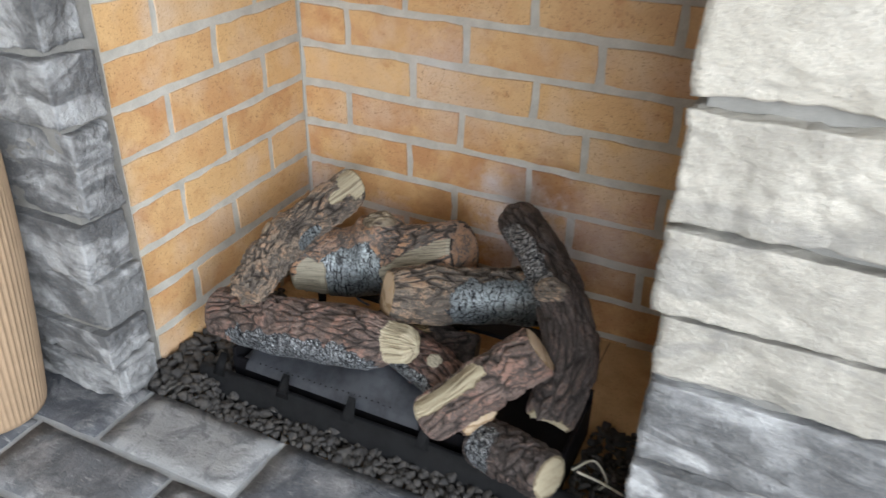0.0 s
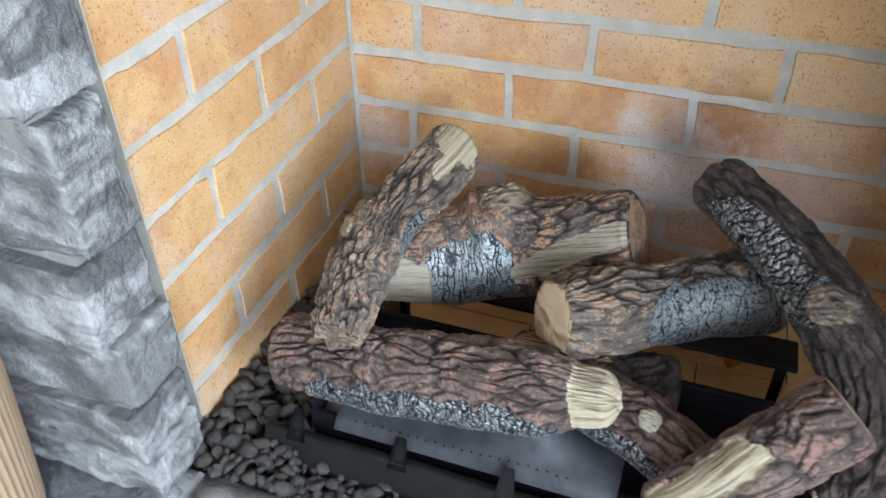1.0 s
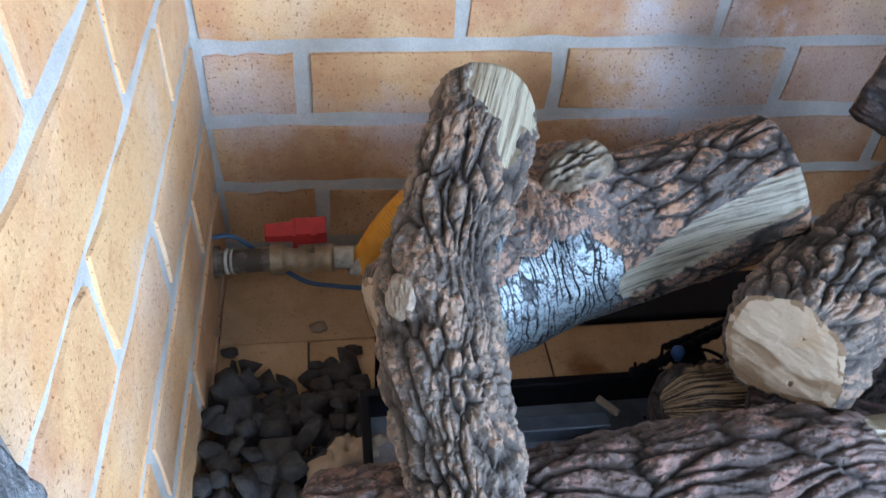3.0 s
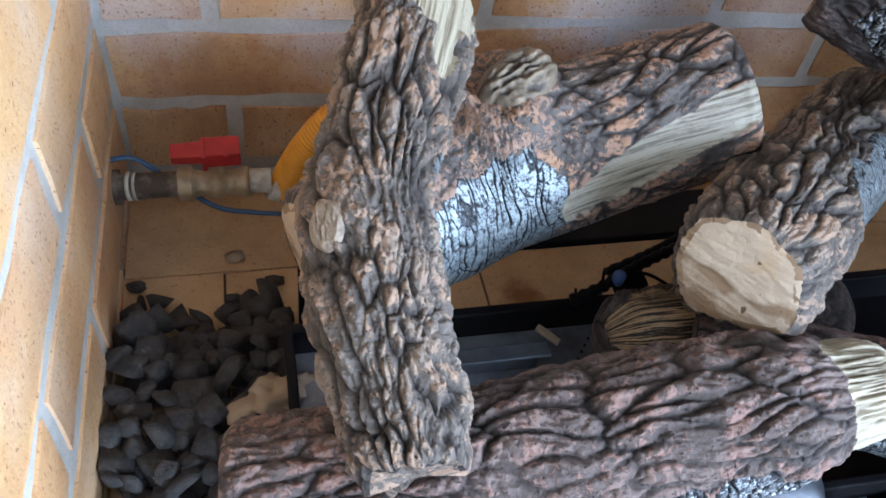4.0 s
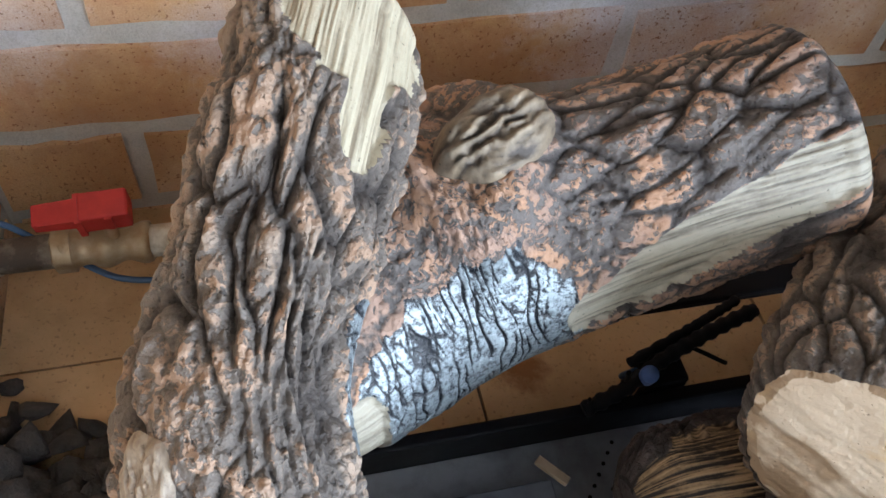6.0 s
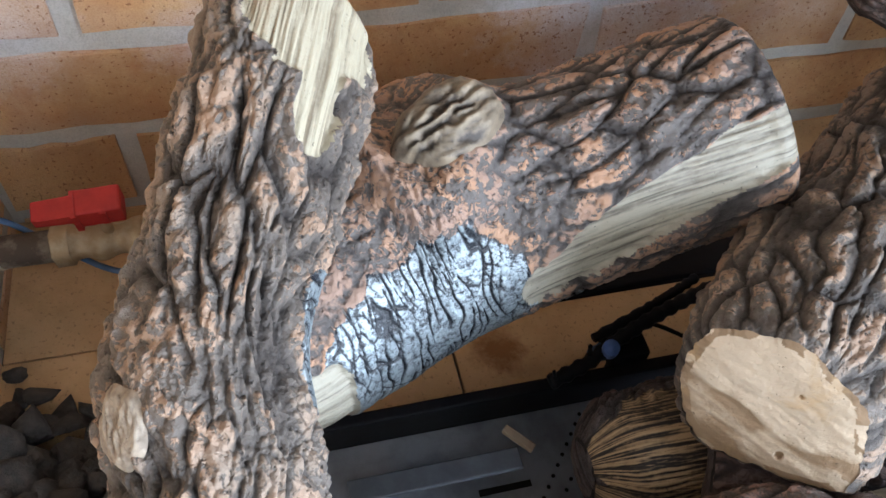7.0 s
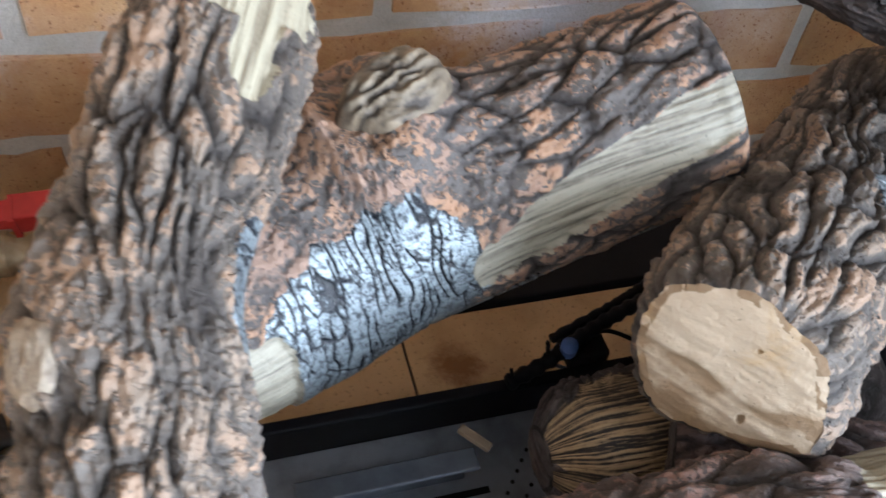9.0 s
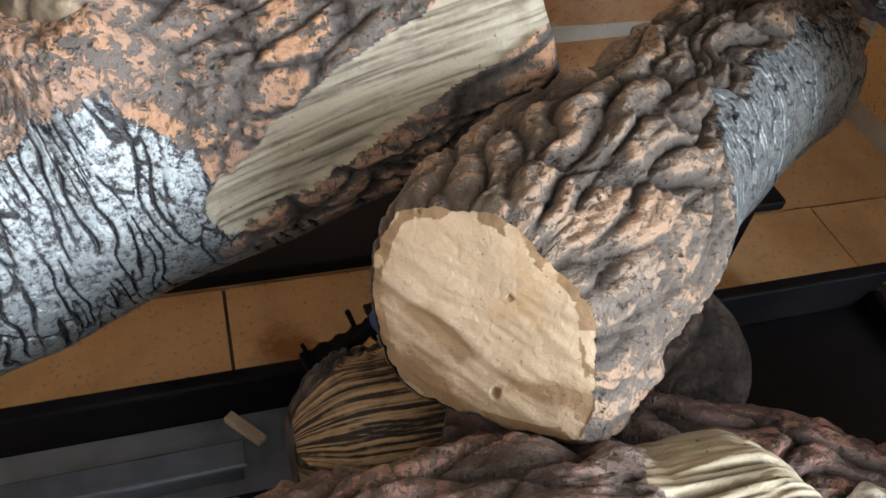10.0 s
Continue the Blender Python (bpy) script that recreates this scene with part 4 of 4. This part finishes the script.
for lo, hi in (((-0.0165, -0.0102, -0.006), (-0.0125, 0.0102, 0.0135)), ((0.001, -0.0108, 0.0), (0.005, -0.0090, 0.0145)), ((-0.037, -0.0088, 0.0105), (-0.016, -0.0070, 0.0135))):
    box(lo, hi, bm=bm)
lever = part("lever", bm, RED, pipe, "red plastic lever", smooth=False)
lever.matrix_basis = Matrix.Translation(Vector((0.093, -0.0875, 0.099)) - bp) @ pose(0, 0, 0, 14, 0, 2)

hose = empty("gas_hose", (0.126, -0.089, 0.069))
tagged(hose, "yellow corrugated gas hose curving behind the logs", "gas hose")
rod("hose", [(0.145, -0.0895, 0.058), (0.156, -0.091, 0.086), (0.171, -0.092, 0.114), (0.192, -0.088, 0.135), (0.222, -0.082, 0.138), (0.28, -0.075, 0.120), (0.35, -0.072, 0.100), (0.45, -0.085, 0.098), (0.54, -0.10, 0.085), (0.60, -0.14, 0.025)], 0.0165, YELLOW, hose, hose.location, "", 24, 0.0005, 0.0030, 420)

rod("collar", [(0.132, -0.0893, 0.066), (0.141, -0.0895, 0.062)], 0.0150, TAPE, hose, hose.location, "silver hose collar", 20)

cable = empty("thin_cable", (0.0, -0.09, 0.05))
tagged(cable, "thin blue cable running under the gas pipe", "cable")
rod("cable", [(-0.01, -0.075, 0.086), (0.02, -0.07, 0.084), (0.05, -0.078, 0.060), (0.085, -0.098, 0.048), (0.115, -0.105, 0.046), (0.15, -0.108, 0.04), (0.175, -0.11, 0.012), (0.20, -0.11, 0.004)], 0.0022, BLUE, cable, cable.location, "", 10)

# loose wires at the far side of the burner
wire = empty("loose_wire", (0.75, -0.40, 0.03))
tagged(wire, "thin pale loose wires beside the burner", "wire")
rod("wire", [(0.72, -0.44, 0.09), (0.745, -0.42, 0.10), (0.765, -0.41, 0.06), (0.755, -0.40, 0.03)], 0.0016, TAPE, wire, wire.location, "", 8)
rod("wire", [(0.73, -0.45, 0.10), (0.76, -0.43, 0.075), (0.79, -0.415, 0.05)], 0.002, TAPE, wire, wire.location, "", 8)


# ---- crumbs and chip ----
def crumb(name, place, r, seed, material, label, cat, squash=(1, 1, 1), sub=3, rough=0.35):
    bm = bmesh.new()
    bmesh.ops.create_icosphere(bm, subdivisions=sub, radius=1.0)
    for v in bm.verts:
        d = 1 + rough * noise.noise(v.co * 1.3 + Vector((seed, 0, 0))) + rough * 0.4 * noise.noise(v.co * 4 + Vector((0, seed, 0)))
        v.co = Vector((v.co.x * squash[0], v.co.y * squash[1], v.co.z * squash[2])) * d * r
    ob = part(name, bm, material)
    ob.location = place
    return tagged(ob, label, cat)


crumb("mortar_chip", (0.122, -0.302, 0.058), 0.021, 5.0, CHIP, "crumbled cream chunk lying on the lava rock", "rubble", (1.15, 0.8, 0.75), 4, 0.8)
crumb("mortar_chip", (0.095, -0.118, 0.003), 0.007, 8.0, CHIP, "small crumb of mortar on the firebrick floor", "rubble", (1.2, 0.9, 0.5))
crumb("mortar_chip", (0.012, -0.145, 0.004), 0.007, 14.0, ROCK, "dark crumb on the firebrick floor", "rubble", (1.2, 0.9, 0.6))
crumb("mortar_chip", (0.128, -0.150, 0.004), 0.007, 17.0, ROCK, "dark crumb on the firebrick floor", "rubble", (1.4, 0.8, 0.5))

# ---- fluted vase on the hearth ----
vase = empty("fluted_vase", (-0.163, -0.672, HEARTH_Z))
tagged(vase, "beige fluted ceramic vase with small dark mouth on the hearth", "vase")
prof = [(0.0, 0.0), (0.072, 0.0), (0.078, 0.004), (0.080, 0.012)] + [(0.080 + 0.028 * math.sin(i / 14 * math.pi / 2), 0.012 + 0.428 * i / 14) for i in range(1, 15)]
prof += [(0.072 + 0.036 * math.cos(a), 0.440 + 0.034 * math.sin(a)) for a in [radians(x) for x in (15, 30, 45, 60, 75, 90)]]
prof += [(0.04, 0.477), (0.022, 0.478), (0.019, 0.474), (0.018, 0.45), (0.0, 0.445)]
nf, per = 60, 6
verts, faces = [], []
n = nf * per
for j, (rr, z) in enumerate(prof):
    for i in range(n):
        a = math.tau * i / n
        fl = 1 - (0.022 * abs(math.cos(a * nf / 2)) if 2 < j < len(prof) - 6 else 0.0)
        verts.append((rr * fl * math.cos(a), rr * fl * math.sin(a), z))
    if j:
        for i in range(n):
            i2 = (i + 1) % n
            faces.append(((j - 1) * n + i, (j - 1) * n + i2, j * n + i2, j * n + i))
mesh_object("body", verts, faces, VASE, vase)
bm = bmesh.new()
bmesh.ops.create_cone(bm, cap_ends=True, segments=32, radius1=0.0175, radius2=0.0175, depth=0.004)
mouth = part("mouth", bm, HOLE, vase, "dark mouth opening")
mouth.location = (0, 0, 0.472)


# ---- lava rock bed ----
def pebble(seed):
    r = random.Random(seed)
    bm = bmesh.new()
    sq = Vector((r.uniform(0.9, 1.25), r.uniform(0.75, 1.0), r.uniform(0.55, 0.85)))
    for _ in range(11):
        d = Vector((r.gauss(0, 1), r.gauss(0, 1), r.gauss(0, 1))).normalized() * r.uniform(1.0, 1.28)
        bm.verts.new((d.x * sq.x, d.y * sq.y, d.z * sq.z))
    bmesh.ops.convex_hull(bm, input=bm.verts[:])
    bmesh.ops.delete(bm, geom=[v for v in bm.verts if not v.link_faces], context="VERTS")
    bmesh.ops.subdivide_edges(bm, edges=bm.edges[:], cuts=1, use_grid_fill=True, smooth=0.05)
    for v in bm.verts:
        v.co *= 1 + 0.10 * noise.noise(v.co * 2.5 + Vector((seed, 0, 0)))
    me = bpy.data.meshes.new("lava_stone")
    bm.to_mesh(me)
    bm.free()
    me.materials.append(ROCK)
    me.polygons.foreach_set("use_smooth", [True] * len(me.polygons))
    return me


PEBBLES = [pebble(s) for s in range(16)]
bed = empty("lava_rock_bed", (0.06, -0.35, 0.0))
tagged(bed, "bed of dark charcoal lava rock round the burner", "lava rock")
rp = random.Random(77)
heap = []


def heap_height(x, y):
    """The bed's upper surface: high in the front corner, thinning out to the rear."""
    if x < 0.135:
        return 0.050 * max(0.0, min(1.0, (-0.168 - y + 0.012 * math.sin(x * 70)) / 0.085)) - 0.004
    if y < -0.45:
        return 0.030
    if x > 0.705:
        return 0.030 * max(0.0, min(1.0, (-0.22 - y + 0.02 * math.sin(x * 40)) / 0.12)) - 0.004
    return -1


tries = 0
while len(heap) < 1500 and tries < 60000:
    tries += 1
    zone = rp.random()
    if zone < 0.46:
        x, y = rp.uniform(0.008, 0.145), rp.uniform(-0.518, -0.165)
    elif zone < 0.80:
        x, y = rp.uniform(0.05, 0.80), rp.uniform(-0.522, -0.470)
    else:
        x, y = rp.uniform(0.712, 0.895), rp.uniform(-0.515, -0.06)
    top = heap_height(x, y)
    if top < -0.003:
        continue
    size = rp.uniform(0.009, 0.0175) if zone < 0.46 else rp.uniform(0.006, 0.0115)
    z = rp.uniform(0.3, 1.0) * top + size * 0.5
    if top > 0.02 and rp.random() < 0.7:
        z = top - size * 0.25
    if any((x - a) ** 2 + (y - b) ** 2 + (z - c) ** 2 < (0.64 * (size + s)) ** 2 for a, b, c, s in heap):
        continue
    heap.append((x, y, z, size))
near = sorted(heap, key=lambda h: (h[0] > 0.16, -h[2]))
rest_v, rest_f = [], []
for i, (x, y, z, s) in enumerate(near):
    m = Matrix.Translation((x, y, z)) @ Euler((rp.uniform(-.7, .7), rp.uniform(-.7, .7), rp.uniform(0, 6.28))).to_matrix().to_4x4() @ Matrix.Scale(s, 4)
    me = rp.choice(PEBBLES)
    if i < 300:
        ob = new("lava_stone", me)
        ob.matrix_basis = Matrix.Translation(-bed.location) @ m
        ob.parent = bed
    else:
        base = len(rest_v)
        rest_v += [tuple(m @ v.co - bed.location) for v in me.vertices]
        rest_f += [tuple(base + k for k in p.vertices) for p in me.polygons]
rest = mesh_object("loose_lava_rock", rest_v, rest_f, ROCK, bed)
tagged(rest, kind="stuff")

# ---- pieces of walls, floors and piers ----
brick_wall(wall_back, 0.90, -0.070, 0.079, (0.225, 0.105, 0.225, 0.092, 0.238, 0.102, 0.240, 0.108), lambda s, z: (s, 0.0036, z), 0.0, 5)
brick_wall(wall_left, -LEFT_END, -0.060, 0.079, (0.122, 0.24, 0.125, 0.235, 0.122, 0.24, 0.120, 0.238), lambda s, z: (-0.0042, -s, z), radians(90), 6)
brick_wall(wall_right, -LEFT_END, 0.014, 0.079, (0.12, 0.235), lambda s, z: (0.903, -s, z), radians(-90), 7)

stones(pier_left, -1.2, 0.021, (0.036, 0.112, 0.175, 0.265, 0.36, 0.50, 0.60, 0.71, 0.84, 1.0, 1.16, 1.33), 3, (STONE,), 0.021, 0.0085)
stones(pier_right, OPEN_X - 0.005, 2.0, (0.036, 0.15, 0.27, 0.385, 0.465, 0.565, 0.68, 0.80, 0.94, 1.08, 1.2, 1.33), 8, (STONE, STONE, STONE, STONE_PALE, STONE_PALE, STONE_PALE, STONE_PALE, STONE_PALE, STONE, STONE_PALE, STONE), OPEN_X - 0.005, 0.0075)
stones(lintel, 0.01, OPEN_X, (0.86, 1.0, 1.16, 1.33), 13, (STONE, STONE_PALE), 0.01)


def slate(lo, hi, seed):
    r = random.Random(seed)
    bm = bmesh.new()
    nx, ny = 8, 6
    g = [[bm.verts.new((lo[0] + (hi[0] - lo[0]) * i / nx, lo[1] + (hi[1] - lo[1]) * j / ny, HEARTH_Z)) for i in range(nx + 1)] for j in range(ny + 1)]
    for j in range(ny + 1):
        for i in range(nx + 1):
            v = g[j][i]
            edge = i in (0, nx) or j in (0, ny)
            w = v.co * 22 + Vector((seed, 0, 0))
            v.co.z += 0.0022 * noise.noise(w) - (0.003 if edge else 0)
            v.co.x += 0.0028 * noise.noise(w * 1.7) * edge
            v.co.y += 0.0028 * noise.noise(w * 1.7 + Vector((9, 0, 0))) * edge
    for j in range(ny):
        for i in range(nx):
            bm.faces.new((g[j][i], g[j][i + 1], g[j + 1][i + 1], g[j + 1][i]))
    rim = [g[0][i] for i in range(nx + 1)] + [g[j][nx] for j in range(1, ny + 1)] + [g[ny][i] for i in range(nx - 1, -1, -1)] + [g[j][0] for j in range(ny - 1, 0, -1)]
    low = [bm.verts.new((v.co.x, v.co.y, HEARTH_Z - 0.03)) for v in rim]
    for a in range(len(rim)):
        b = (a + 1) % len(rim)
        bm.faces.new((rim[a], low[a], low[b], rim[b]))
    return part("slab", bm, SLATE_PALE if 0.0 < lo[0] < 0.2 and lo[1] > -0.70 else SLATE, hearth)


g = 0.006
for row, (y0, y1, xs) in enumerate((
    (-0.648, -0.527, (-0.50, -0.235, 0.031, 0.292, 0.555, 0.815, 1.08)),
    (-0.780, -0.660, (-0.60, -0.345, -0.075, 0.190, 0.455, 0.72, 0.98)),
    (-0.912, -0.792, (-0.50, -0.235, 0.031, 0.292, 0.555, 0.815, 1.08)),
    (-1.045, -0.924, (-0.60, -0.345, -0.075, 0.190, 0.455, 0.72, 0.98)),
    (-1.178, -1.057, (-0.50, -0.235, 0.031, 0.292, 0.555, 0.815, 1.08)),
)):
    for a, b in zip(xs, xs[1:]):
        slate((a + g, y0), (b - g, y1), row * 10 + a * 3)

# firebricks of the floor
tile_mesh = []
for s in range(6):
    bm = box((-0.5, -0.5, -0.5), (0.5, 0.5, 0.5))
    me = bpy.data.meshes.new("firebrick")
    bm.to_mesh(me)
    bm.free()
    me.materials.append(FIREBRICK)
    tile_mesh.append(me)
rt = random.Random(4)
for y0, y1, first in ((-0.133, 0.0, -0.032), (-0.266, -0.133, 0.0855 - 0.2325), (-0.399, -0.266, -0.03), (-0.525, -0.399, 0.0855 - 0.2325)):
    x = first
    while x < 0.9:
        a, b = max(x, 0.0), min(x + 0.2325, 0.902)
        if b - a > 0.02:
            lay(floor_firebox, "firebrick", tile_mesh, ((a + b) / 2, (y0 + y1) / 2, -0.02 + rt.uniform(-.0006, .0006)), (b - a - 0.0022, y1 - y0 - 0.0022, 0.04), 0.0, rt)
        x += 0.2325
